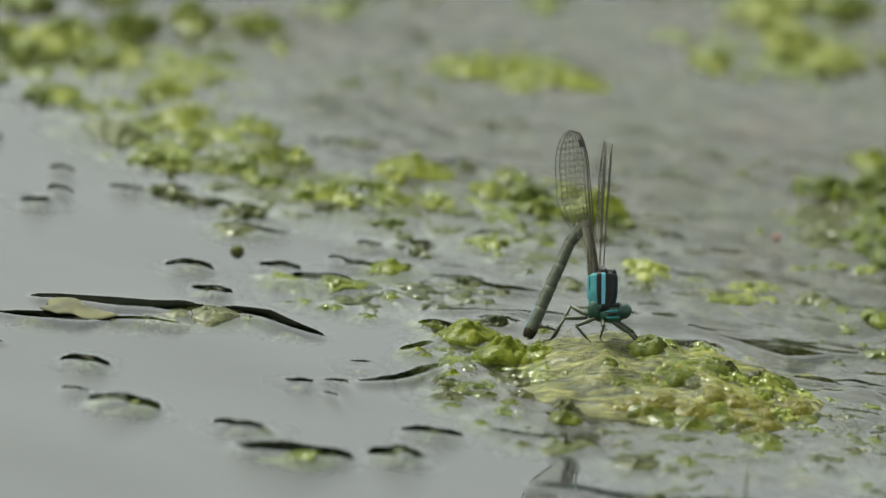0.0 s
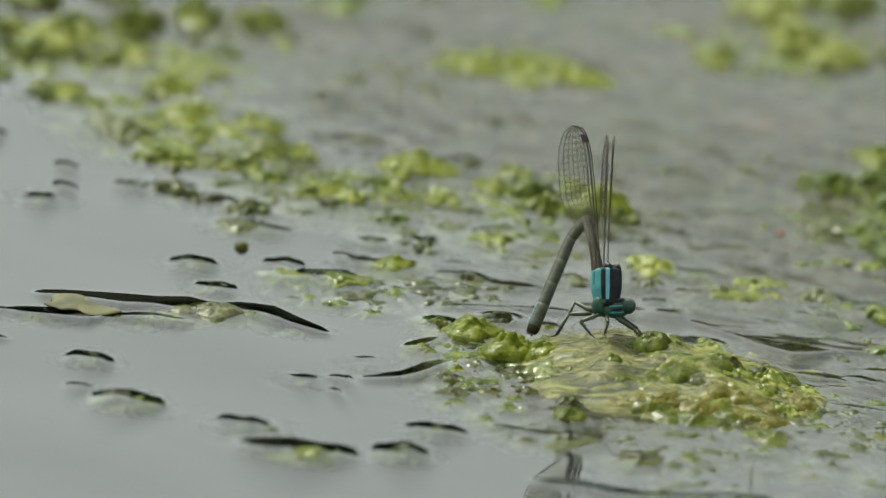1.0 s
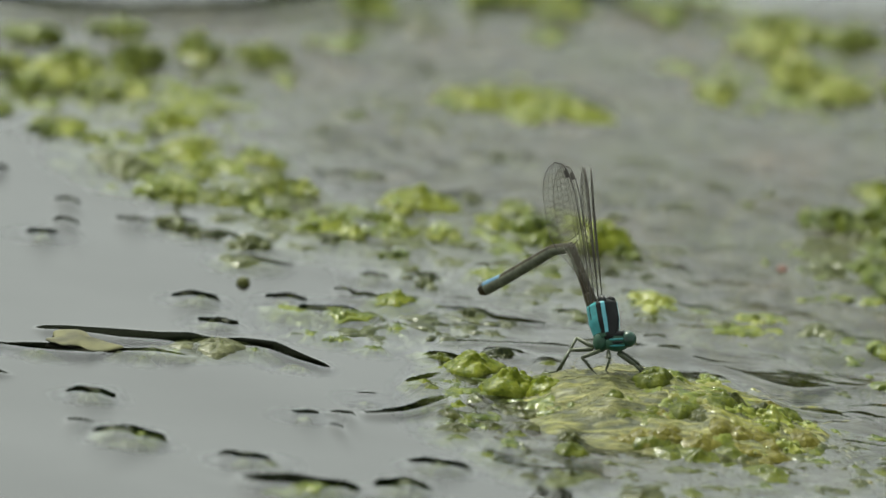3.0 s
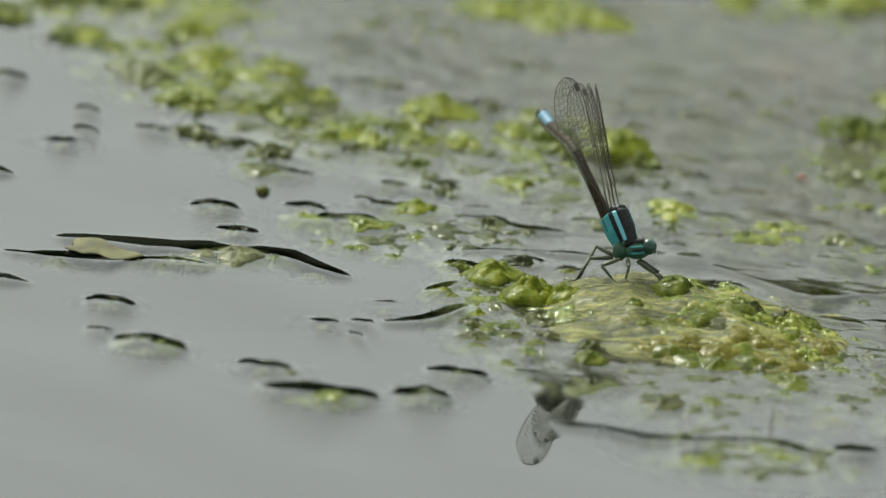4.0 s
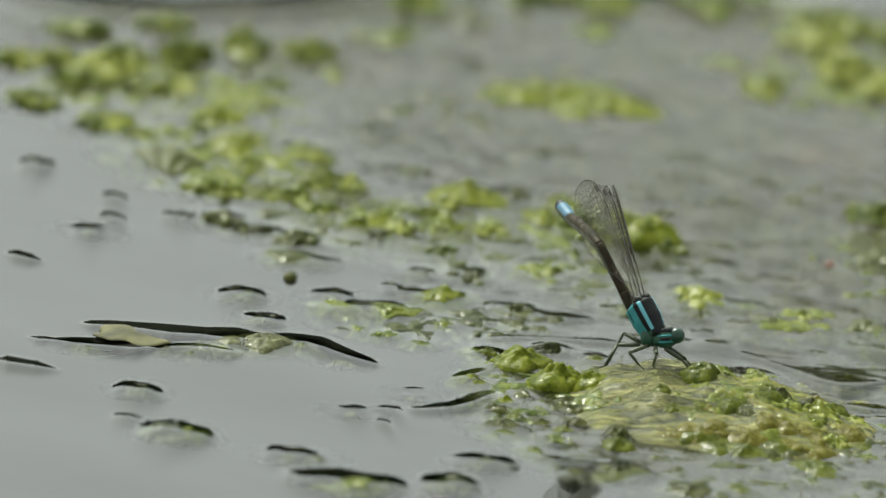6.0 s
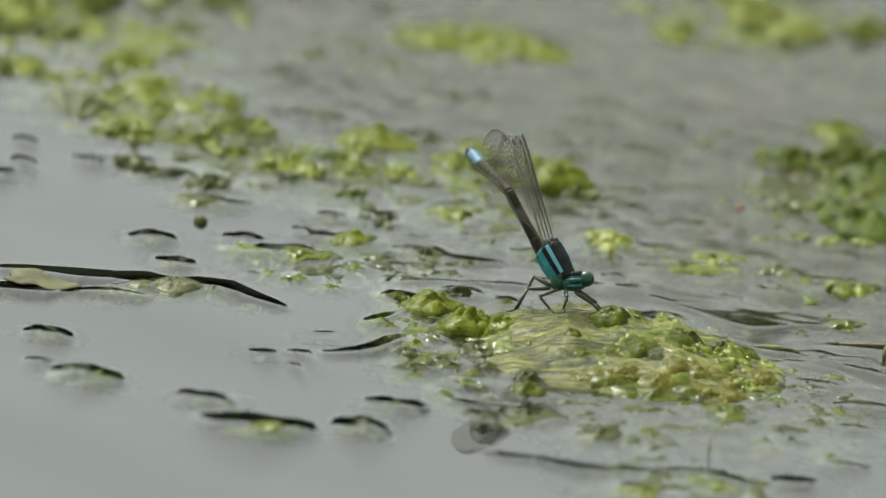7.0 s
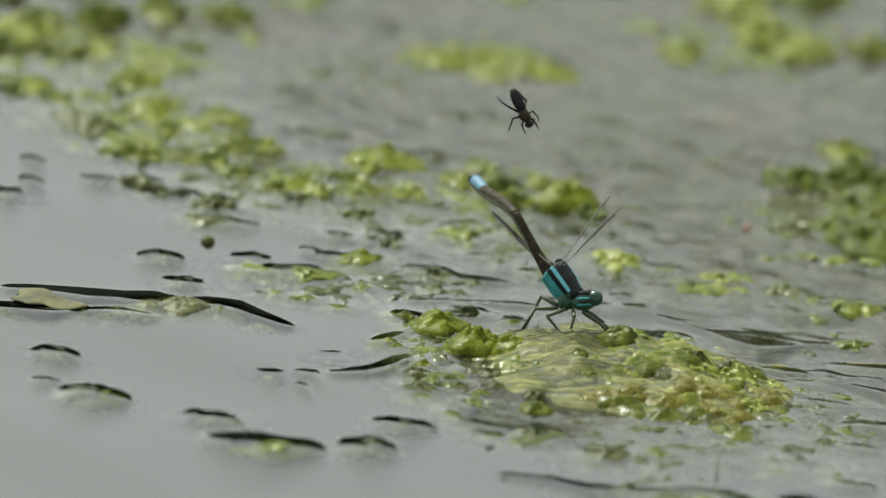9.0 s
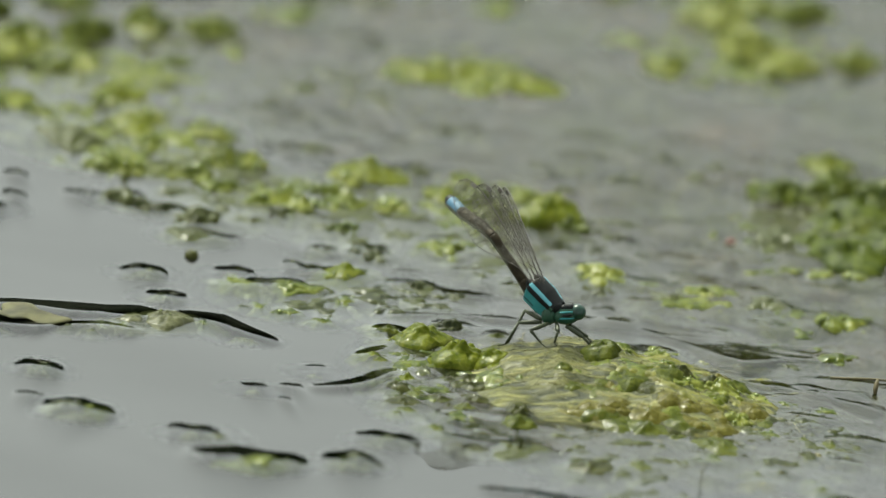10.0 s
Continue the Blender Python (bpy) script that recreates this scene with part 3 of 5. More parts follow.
def big_mat():
    n_r, n_a = 70, 200
    vs, fs = [], []
    for i in range(n_r):
        rr = (i + 0.02) / (n_r - 1) * 1.45
        for k in range(n_a):
            an = 6.28318 * k / n_a
            edge = 1 + 0.10 * math.sin(3 * an + 1) + 0.06 * math.sin(7 * an) + 0.03 * math.sin(13 * an + 2)
            u, v = rr * edge * math.cos(an), rr * edge * math.sin(an)
            u, v = u * MOUND_RX[u > 0], v * MOUND_RY[v > 0]
            x, y = MOUND_X + u * MOUND_COS - v * MOUND_SIN, MOUND_Y + v * MOUND_COS + u * MOUND_SIN
            fine = 0.34 * noise.noise(Vector((x * 0.4, y * 0.7, 0.3))) + 0.16 * noise.noise(Vector((x * 1.6, y * 2.2, 4.1)))
            vs.append((x * MM, y * MM, (float(mound_height(np.array(x), np.array(y))) + fine) * MM))
    for i in range(n_r - 1):
        for k in range(n_a):
            k2 = (k + 1) % n_a
            fs.append((i * n_a + k, (i + 1) * n_a + k, (i + 1) * n_a + k2, i * n_a + k2))
    fs.append(tuple(range(n_a)))
    SPREADS.append((MOUND_X + 6.0, MOUND_Y - 6.0, 33.0, 0.75))
    root = tagged(new("algae_mat"), "pale fibrous floating algae mat, wet and bleached", "algae")
    part("mat_body", mesh_of("mat_body", vs, fs, [FIBRE]), root)
    rng = np.random.default_rng(8)
    pieces = []
    for s in range(260):
        u = rng.uniform(-1, 1, 2)
        if u @ u > 0.9:
            continue
        a0, b0 = MOUND_RX[int(u[0] > 0)] * u[0], MOUND_RY[int(u[1] > 0)] * u[1]
        x, y = MOUND_X + a0 * MOUND_COS - b0 * MOUND_SIN, MOUND_Y + b0 * MOUND_COS + a0 * MOUND_SIN
        an, pts = rng.normal(0.1, 0.7), []
        for k in range(9):
            pts.append((x * MM, y * MM, (spot_height(x, y) + 0.10 + 0.12 * math.sin(k * 1.3 + s)) * MM))
            an += rng.normal(0, 0.35)
            x, y = x + 0.55 * math.cos(an), y + 0.55 * math.sin(an)
        pieces.append(tube(pts, 0.04 * MM, 3, False))
    v, f = merge(pieces)
    tagged(part("strand_tangle", mesh_of("strand_tangle", v, f, [STRAND]), root, "matted pale algae threads"), kind="stuff")
    return root


big_mat()

BUBBLE_MESH = mesh_of("bubble", [tuple(p) for p in BALL2[0]], [tuple(int(i) for i in q) for q in BALL2[1]], [BUBBLE])
SKIN_LABELS = ("dull olive gas-lifted algae blister", "wet green gas-lifted algae blister",
               "bright yellow-green translucent algae blister", "amber slimy algae blister on the pale mat", "deep green wet algae mass on the pond", "pale grey-green algae dome on the water")
LABELS = ("dull olive algae tuft on the water", "wet green algae clump floating on the pond",
          "bright yellow-green bubbly algae clump on the pond", "yellowish slimy algae lump on the pale mat")


def lattice(x, y, seed):
    """Smooth value noise between -1 and 1 on arrays."""
    table = np.random.default_rng(seed).uniform(-1, 1, (64, 64))
    xi, yi = np.floor(x).astype(int), np.floor(y).astype(int)
    u, v = x - xi, y - yi
    u, v = u * u * (3 - 2 * u), v * v * (3 - 2 * v)
    c00, c10 = table[yi % 64, xi % 64], table[yi % 64, (xi + 1) % 64]
    c01, c11 = table[(yi + 1) % 64, xi % 64], table[(yi + 1) % 64, (xi + 1) % 64]
    return (c00 * (1 - u) + c10 * u) * (1 - v) + (c01 * (1 - u) + c11 * u) * v


def sheet(name, x, y, z, mat, close):
    """A mesh of a grid of places in millimetres; close joins the last column to the first."""
    n_r, n_a = x.shape
    verts = np.stack([x.ravel(), y.ravel(), z.ravel()], axis=1) * MM
    idx = np.arange(n_r * n_a).reshape(n_r, n_a)
    nxt = np.roll(idx, -1, axis=1) if close else idx[:, 1:]
    cur = idx if close else idx[:, :-1]
    quads = np.stack([cur[:-1], cur[1:], nxt[1:], nxt[:-1]], axis=-1).reshape(-1, 4)
    return mesh_of(name, verts.tolist(), quads.tolist(), [mat])


def lumpy(x, y, half, high, deep, rng, seed, count):
    """Height of a heap of slimy lobes and froth over a plan."""
    z = np.full_like(x, -0.6)
    q = np.sqrt((x / half) ** 2 + (y / (half * deep)) ** 2)
    for k in range(count):
        u = math.sqrt(rng.uniform(0, 1)) * 0.92 if k else 0.0
        an = rng.uniform(0, 6.283)
        cx, cy = half * u * math.cos(an), half * deep * u * math.sin(an)
        r = min(1.7 if half < 9 else 1.1, half * rng.uniform(0.14, 0.42)) * (1.15 - 0.45 * u)
        rx, ry = r * rng.uniform(0.8, 1.4), r * rng.uniform(0.8, 1.3)
        top = high * (1 - 0.85 * u ** 1.6) * rng.uniform(0.55, 1.1)
        d = ((x - cx) / rx) ** 2 + ((y - cy) / ry) ** 2
        dome = top * np.sqrt(np.maximum(0, 1 - d)) - 0.3 * (d >= 1)
        z = np.maximum(z, dome)
    skirt = high * 0.30 * np.maximum(0, 1 - q * q) - 0.25 * q ** 4
    z = np.maximum(z, skirt)
    rough = lattice(x * 1.3 + 7, y * 1.3, seed) * 0.22 + lattice(x * 2.9, y * 2.9 + 3, seed + 1) * 0.15 + np.abs(lattice(x * 5.5, y * 5.5, seed + 2)) * 0.10
    return z + 0.55 * rough * min(1.0, 0.35 + high * 0.45) * np.clip(1.3 - q, 0.2, 1) - 0.12


def clump(x, y, half, high, tone, deep=0.9, spike=0.0):
    """A slimy heap of algae, floating at a place, in millimetres."""
    SEED[0] += 1
    rng = np.random.default_rng(SEED[0])
    z0 = spot_height(x, y)
    root = tagged(new("algae_clump"), LABELS[tone], "algae", "algae clumps")
    root.location = (x * MM, y * MM, (z0 if z0 > 0 else float_height(x, y)) * MM)
    n_a = int(min(150, 44 + 20 * half))
    n_r = int(min(60, 12 + 9 * half))
    an, rr = np.meshgrid(np.linspace(0, 6.28318, n_a, endpoint=False), np.linspace(0.005, 1.0 + SKIRT / half, n_r))
    ph = rng.uniform(0, 6.28, 4)
    edge = 1 + 0.16 * np.sin(2 * an + ph[0]) + 0.13 * np.sin(3 * an + ph[1]) + 0.09 * np.sin(5 * an + ph[2]) + 0.05 * np.sin(9 * an + ph[3])
    gx, gy = half * rr * edge * np.cos(an), half * deep * rr * edge * np.sin(an)
    gz = lumpy(gx / edge, gy / edge, half, high, deep, rng, SEED[0], int(10 + 3.0 * half + (60 if half > 5 else 0)))
    drop = np.maximum(0.0, rr - 0.92) * half
    gz = np.where(rr > 0.92, np.minimum(gz, 0.15) - skirt_slope(y) * drop * (1 + 0.45 * lattice(gx * 0.9, gy * 0.9 + 5, SEED[0] + 9)), gz)
    FLOATS.append((x, y, 0.85 * half, deep, (0.27 if y < 15 else 0.2) * min(1.0, high), 1.5))
    if z0 > 0:
        ground = np.maximum(0.0, mound_height(gx + x, gy + y)) - z0
        gz = gz + ground * np.clip(rr, 0, 1)
    body = part("clump_body", sheet("clump_body", gx, gy, gz, ALGAE[tone], True), root)
    if spike:
        v, f = tube([(0, 0, 0), (0.1 * MM, 0, 0.6 * spike * MM), (0, 0, spike * MM)], [0.3 * MM, 0.16 * MM, 0.03 * MM], 6)
        part("sprig", mesh_of("sprig", v, f, [ALGAE[0]]), root)
    if tone in (2, 1) and half > 1.7:
        for k in range(int(rng.integers(5, 10)) if tone == 2 else 3):
            # far heaps get larger bubbles, added to catch blurred glints of sun
            i, j, r = int(rng.integers(2, max(3, n_r * 0.7))), int(rng.integers(0, n_a)), (rng.uniform(0.12, 0.42) if y < 10 else rng.uniform(0.3, 0.75))
            b = part("bubble", BUBBLE_MESH, root, "clear gas bubble")
            b.location = (gx[i, j] * MM, gy[i, j] * MM, (gz[i, j] + 0.1 * r) * MM)
            b.scale = (r * MM, r * MM, r * 0.85 * MM)
    return root


def blister(x, y, half, high, tone, peak=0.6, deep=0.9):
    """A skin of algae lifted by gas into a smooth dome with a few folds."""
    SEED[0] += 1
    rng = np.random.default_rng(SEED[0])
    z0 = spot_height(x, y)
    an, rr = np.meshgrid(np.linspace(0, 6.28318, 72, endpoint=False), np.linspace(0.005, 1.0 + SKIRT / half, 40))
    ph = rng.uniform(0, 6.28, 3)
    edge = 1 + 0.13 * np.sin(2 * an + ph[0]) + 0.10 * np.sin(3 * an + ph[1]) + 0.05 * np.sin(7 * an + ph[2])
    gx, gy = half * rr * edge * np.cos(an), half * deep * rr * edge * np.sin(an)
    q = np.sqrt((gx / (half * edge)) ** 2 + (gy / (half * deep * edge)) ** 2)
    gz = 0.7 * high * np.maximum(0, 1 - q * q) ** peak
    for k in range(6 if half < 3 else 16):
        u, a0, r = rng.uniform(0.1, 0.8), rng.uniform(0, 6.28), half * rng.uniform(*((0.22, 0.55) if half < 3 else (0.13, 0.40)))
        d = ((gx - half * u * math.cos(a0)) / r) ** 2 + ((gy - half * deep * u * math.sin(a0)) / (r * deep)) ** 2
        gz = gz + (0.34 if half < 3 else 0.26) * high * rng.uniform(0.5, 1.0) * (1 - 0.6 * u) * np.maximum(0, 1 - d) ** 1.5
    fold = np.abs(lattice(gx * 0.75 + 9, gy * 1.0, SEED[0])) * 0.22 + lattice(gx * 2.1, gy * 2.1, SEED[0] + 5) * 0.05
    gz = gz + (fold - 0.1) * min(high, 1.3) * np.clip(1.2 - rr, 0, 1) - 0.12
    drop = np.maximum(0.0, rr - 0.95) * half
    gz = np.where(rr > 0.95, np.minimum(gz, 0.1) - skirt_slope(y) * drop * (1 + 0.45 * lattice(gx * 0.9, gy * 0.9 + 5, SEED[0] + 9)), gz)
    FLOATS.append((x, y, 0.8 * half, deep, (0.31 if y < 15 else 0.25) * min(1.0, high), 1.5))
    if z0 > 0:
        gz = gz + (np.maximum(0.0, mound_height(gx + x, gy + y)) - z0) * np.clip(rr, 0, 1)
    root = tagged(new("algae_blister"), SKIN_LABELS[tone], "algae", "algae blisters")
    root.location = (x * MM, y * MM, (z0 if z0 > 0 else float_height(x, y)) * MM)
    part("skin", sheet("skin", gx, gy, gz, SKIN[tone], True), root)
    for k in range(3 if half > 2.7 else int(half > 1.7)):
        i, j, r = int(rng.integers(3, 22)), int(rng.integers(0, 72)), rng.uniform(0.10, 0.25)
        b = part("bubble", BUBBLE_MESH, root, "clear gas bubble")
        b.location = (gx[i, j] * MM, gy[i, j] * MM, (gz[i, j] + 0.1 * r) * MM)
        b.scale = (r * MM, r * MM, r * 0.85 * MM)
    return root


def carpet(x, y, half, deep, tone, cover, grain=0.55, high=0.5):
    """A thin broken sheet of algae that breaks the surface in many small scraps."""
    SEED[0] += 1
    n_x, n_y = int(min(260, half / 0.17)), int(min(260, half * deep / 0.2))
    gx, gy = np.meshgrid(np.linspace(-half, half, n_x), np.linspace(-half * deep, half * deep, n_y))
    q = np.sqrt((gx / half) ** 2 + (gy / (half * deep)) ** 2)
    s = SEED[0] * 3
    z = lattice(gx * grain * 0.7, gy * grain, s) * 0.9 + lattice(gx * grain * 1.9, gy * grain * 2.1, s + 1) * 0.55 + lattice(gx * grain * 4.5, gy * grain * 4.5, s + 2) * 0.28
    z = (z + cover - 2.2 * np.maximum(0, q - 0.45)) * high
    z = np.where(z > 0, high * np.tanh(z / high) * 1.1, z)
    z = np.where(z < 0, -2.4 * np.tanh(-z / 1.2), z) + np.maximum(0.0, mound_height(gx + x, gy + y))
    SPREADS.append((x, y, 0.9 * half, deep))
    ob = new("algae_carpet", sheet("algae_carpet", gx, gy, z, ALGAE[tone], False))
    ob.location = (x * MM, y * MM, 0)
    return tagged(ob, "thin broken algae film just above the water", "algae", kind="stuff")


def scrap(x, y, half, deep):
    """Pale flecks of algae that hang just under the skin and lift it."""
    SEED[0] += 1
    n_x, n_y = int(2 * half / 0.11), int(2 * half * deep / 0.16)
    gx, gy = np.meshgrid(np.linspace(-half, half, n_x), np.linspace(-half * deep, half * deep, n_y))
    q = np.sqrt((gx / half) ** 2 + (gy / (half * deep)) ** 2)
    s = SEED[0] * 3
    z = lattice(gx * 0.9, gy * 0.6, s) * 0.5 + lattice(gx * 2.1, gy * 1.3, s + 1) * 0.6 + lattice(gx * 4.5, gy * 3.0, s + 2) * 0.4
    z = 0.55 * z - 0.42 - 1.9 * np.maximum(0, q - 0.30) + ridge_height(gx + x, gy + y)
    SPREADS.append((x, y, 0.8 * half, deep))
    ob = new("algae_scrap", sheet("algae_scrap", gx, gy, z, PALE_ALGAE, False))
    ob.location = (x * MM, y * MM, 0)
    return tagged(ob, "pale drowned flecks of algae under the water's skin", "algae", kind="stuff")


for sx, sy, sl, sd in ((-33.0, -19.6, 2.6, 0.8), (-21.2, -16.2, 2.6, 0.8), (-29.8, -28.6, 2.4, 0.7), (-16.5, -21.0, 6.0, 0.6), (-44.6, -61.8, 2.6, 0.8), (-38.5, -77.6, 4.6, 0.7),
                       (-23.8, -80.4, 3.0, 0.8), (-16.0, -89.6, 6.0, 0.6), (-3.0, -86.0, 3.6, 0.8), (1.2, -75.5, 3.8, 0.7), (-28.0, -38.5, 5.0, 0.8), (-37.0, -42.5, 4.5, 0.7),
                       (-19.0, -41.0, 3.6, 0.8), (-52.0, -46.6, 5.0, 0.6), (-16.6, -60.6, 2.2, 0.8), (-9.0, -51.6, 1.8, 0.9), (-54.2, 0.2, 2.6, 0.9)):
    scrap(sx, sy + 0.6, 0.85 * sl, 0.85 * sd)

carpet(-38.3, 37.2, 17.25, 1.0, 1, 0.19)
carpet(-23.7, 18.2, 15.00, 1.1, 0, 0.19)
carpet(-53.6, 66.1, 15.00, 1.1, 1, 0.17)
carpet(-5.3, 12.5, 15.00, 1.0, 0, 0.17)
carpet(8.1, 21.5, 14.25, 1.1, 1, 0.22)
carpet(12.4, 4.2, 13.50, 0.9, 0, -0.05)
carpet(-13.0, -22.3, 11.25, 0.8, 0, -0.15)
carpet(0.3, -18.1, 11.25, 0.8, 0, -0.05)
carpet(25.7, 17.8, 11.25, 1.0, 0, -0.03)
carpet(41.3, -4.9, 13.50, 0.9, 1, -0.1)
carpet(52.2, 21.8, 12.75, 1.4, 1, 0.15)
carpet(44.9, 99.0, 16.50, 1.2, 1, 0.1)
carpet(7.9, 78.0, 12.75, 0.9, 2, 0.27)
carpet(39.0, -44.1, 14.25, 1.3, 3, -0.05)
carpet(35.4, -47.5, 13.50, 1.3, 1, -0.25)
carpet(7.2, -47.4, 11.25, 1.6, 1, 0.05)
carpet(53.3, -59.5, 14.25, 1.2, 0, -0.25)
carpet(31.5, -70.7, 15.75, 0.9, 0, -0.2)
carpet(-32.6, 80.5, 13.50, 1.0, 0, 0.02)
carpet(36.5, 45.0, 16.50, 1.0, 0, -0.25)
carpet(56.4, -11.5, 11.25, 1.1, 1, -0.05)
carpet(-10.5, 113.0, 19.50, 0.9, 0, -0.08)
carpet(32.6, 125.0, 18.00, 0.9, 1, -0.1)
carpet(40.6, -91.6, 19.50, 0.7, 0, -0.2)
carpet(58.5, 30.0, 14.5, 1.2, 0, 0.42, 0.4, 0.8)
carpet(60.0, 26.0, 10.0, 1.3, 1, 0.15, 0.6, 1.2)
carpet(-11.7, 62.9, 16.50, 1.0, 0, -0.23)
carpet(-39.6, 63.4, 15.00, 1.0, 1, 0.12)
carpet(-14.6, 18.8, 12.75, 1.0, 1, 0.17)

clump(-42.0, 50.0, 2.48, 1.68, 2)
clump(-36.0, 44.0, 2.80, 1.89, 2)
clump(-40.3, 38.5, 2.48, 1.47, 1)
clump(-28.6, 42.3, 1.98, 1.47, 2)
clump(-25.0, 40.2, 1.98, 1.47, 1)
clump(-56.3, 44.3, 2.48, 1.68, 1)
clump(-7.4, 27.8, 2.80, 1.89, 2)
clump(-1.7, 30.1, 2.48, 1.47, 1)
clump(-19.0, 15.1, 2.15, 1.26, 2)
clump(-15.4, 18.6, 1.98, 1.26, 2)
clump(6.5, 23.8, 2.15, 1.47, 1)
clump(3.3, 75.7, 3.30, 1.89, 2)
clump(11.1, 76.3, 3.30, 1.56, 2)
clump(16.6, 16.8, 2.48, 1.47, 1)
clump(22.3, 17.7, 2.48, 1.26, 1)
clump(-22.3, 29.4, 2.15, 1.68, 1)
clump(-26.1, 28.4, 2.15, 1.47, 2)
clump(-8.0, -12.5, 1.50, 0.75, 2)
clump(-5.1, -10.2, 1.35, 0.75, 1)
clump(24.6, -2.0, 1.80, 0.75, 1)
clump(42.4, -4.1, 1.95, 0.60, 1)
clump(39.0, -4.7, 1.95, 0.60, 2)
clump(-45.7, 77.4, 4.29, 3.57, 1)
clump(-37.4, 82.6, 3.71, 4.21, 2)
clump(-28.9, 84.2, 4.29, 2.52, 1)
clump(-56.0, 67.3, 5.12, 3.15, 2)
clump(-49.6, 62.6, 3.79, 2.10, 1)
clump(-45.5, 64.9, 3.47, 1.57, 2)
clump(-59.6, 61.7, 4.12, 2.52, 1)
clump(-32.9, 69.6, 2.48, 1.46, 1)
clump(-25.4, 76.0, 2.97, 0.84, 1)
clump(-34.0, 59.9, 2.64, 0.78, 0)
clump(-62.4, 70.6, 3.30, 2.10, 2)
clump(-53.4, 76.0, 3.71, 2.10, 1)
clump(-50.5, 42.8, 2.64, 1.47, 1)
clump(-45.3, 32.5, 5.12, 1.89, 0)
clump(-21.0, 30.0, 2.80, 2.10, 2)
clump(-38.2, 22.5, 3.79, 2.10, 2)
clump(-27.6, 23.1, 2.97, 1.89, 1)
clump(-34.7, 33.6, 2.97, 1.68, 1)
clump(-41.6, 26.6, 1.98, 1.05, 1)
clump(-24.5, 18.9, 3.30, 1.57, 1)
clump(-37.0, 10.4, 3.13, 1.89, 0)
clump(-34.2, 7.8, 2.06, 1.47, 0)
clump(-26.9, 5.5, 3.47, 1.68, 0)
clump(-31.4, 7.7, 2.15, 1.05, 0)
clump(-27.0, -2.0, 3.45, 0.75, 0)
clump(-13.6, 15.4, 2.97, 1.68, 2)
clump(-16.4, 11.2, 2.48, 1.26, 0)
clump(-12.4, 39.1, 2.64, 0.94, 0)
clump(-9.4, 21.7, 2.64, 1.47, 1)
clump(-7.3, 6.7, 2.70, 1.50, 1)
clump(-3.6, -2.3, 2.85, 1.35, 0)
clump(-1.3, 18.5, 2.80, 1.36, 2)
clump(-6.8, 17.2, 2.80, 1.26, 1)
clump(-11.7, 22.2, 2.15, 1.05, 1)
clump(-10.0, -3.0, 1.95, 0.75, 0)
clump(10.3, 22.7, 4.78, 2.73, 1)
clump(7.8, 31.4, 2.97, 1.47, 1)
clump(12.9, 18.9, 2.97, 2.31, 1)
clump(15.9, 27.6, 2.80, 1.68, 1)
clump(6.4, 3.7, 4.65, 1.12, 1)
clump(13.3, 5.9, 2.85, 0.97, 1)
clump(9.9, 11.8, 2.40, 0.75, 1)
clump(1.6, 33.6, 2.15, 0.94, 0)
clump(4.8, 52.6, 1.65, 0.94, 0)
clump(26.9, -0.4, 4.05, 1.27, 2)
clump(28.8, -1.1, 2.55, 0.75, 1)
clump(27.0, -8.1, 1.95, 0.97, 0)
clump(40.6, -3.3, 4.20, 1.20, 2)
clump(42.8, -4.0, 2.55, 0.67, 1)
clump(49.0, -5.7, 3.90, 1.05, 0)
clump(33.7, -2.3, 2.40, 0.45, 1)
clump(36.4, -6.5, 2.25, 0.53, 0)
clump(57.9, -11.1, 3.15, 1.50, 1)
clump(25.9, 8.6, 1.80, 0.60, 0)
clump(21.5, 33.0, 1.98, 0.84, 0)
clump(58.5, 45.0, 4.6, 3.4, 2)
clump(64.0, 42.0, 4.2, 3.2, 1)
clump(52.5, 9.6, 1.8, 0.7, 2)
clump(56.5, 9.4, 2.2, 0.8, 2)
clump(61.5, 10.0, 2.4, 0.9, 2)
clump(51.2, 39.1, 4.95, 2.73, 1)
clump(64.2, 39.8, 4.95, 4.20, 1)
clump(49.2, 19.8, 3.6, 0.9, 0)
clump(8.9, 72.2, 4.12, 1.21, 2)
clump(-2.0, 73.5, 3.30, 1.04, 1)
clump(34.1, 89.9, 4.12, 2.31, 2)
clump(44.9, 100.2, 5.12, 3.57, 2)
clump(50.8, 95.5, 5.12, 2.52, 2)
clump(40.7, 112.6, 5.12, 2.73, 2)
clump(28.4, 98.9, 3.79, 0.95, 1)
clump(52.5, 119.0, 4.95, 3.15, 2)
clump(60.5, 99.2, 4.12, 3.15, 2)
clump(-15.7, 111.7, 4.54, 2.31, 2)
clump(3.6, 123.3, 6.60, 2.31, 2)
clump(12.4, 119.2, 4.95, 2.10, 2)
clump(24.7, 122.3, 4.95, 1.46, 1)
clump(43.2, 119.7, 5.77, 3.15, 2)
clump(-60.8, 83.5, 4.12, 2.31, 1)
clump(-48.7, 90.1, 4.12, 2.10, 1)
clump(-17.7, 95.5, 4.95, 1.05, 1)
clump(10.1, 107.8, 4.12, 1.05, 1)
clump(-65.2, 52.5, 4.12, 2.52, 1)
clump(-67.7, 68.8, 4.12, 2.52, 2)
clump(-13.1, -19.2, 3.15, 0.82, 1)
clump(-6.3, -21.1, 1.95, 0.67, 1)
clump(-13.5, -28.2, 1.95, 0.60, 1)
clump(3.3, -14.4, 3.15, 1.12, 0)
clump(-17.3, -26.9, 1.50, 0.38, 1)
clump(-9.0, -30.1, 1.80, 0.45, 1)
clump(-1.2, -18.5, 1.80, 0.53, 0)
clump(6.4, -19.6, 1.95, 0.53, 0)
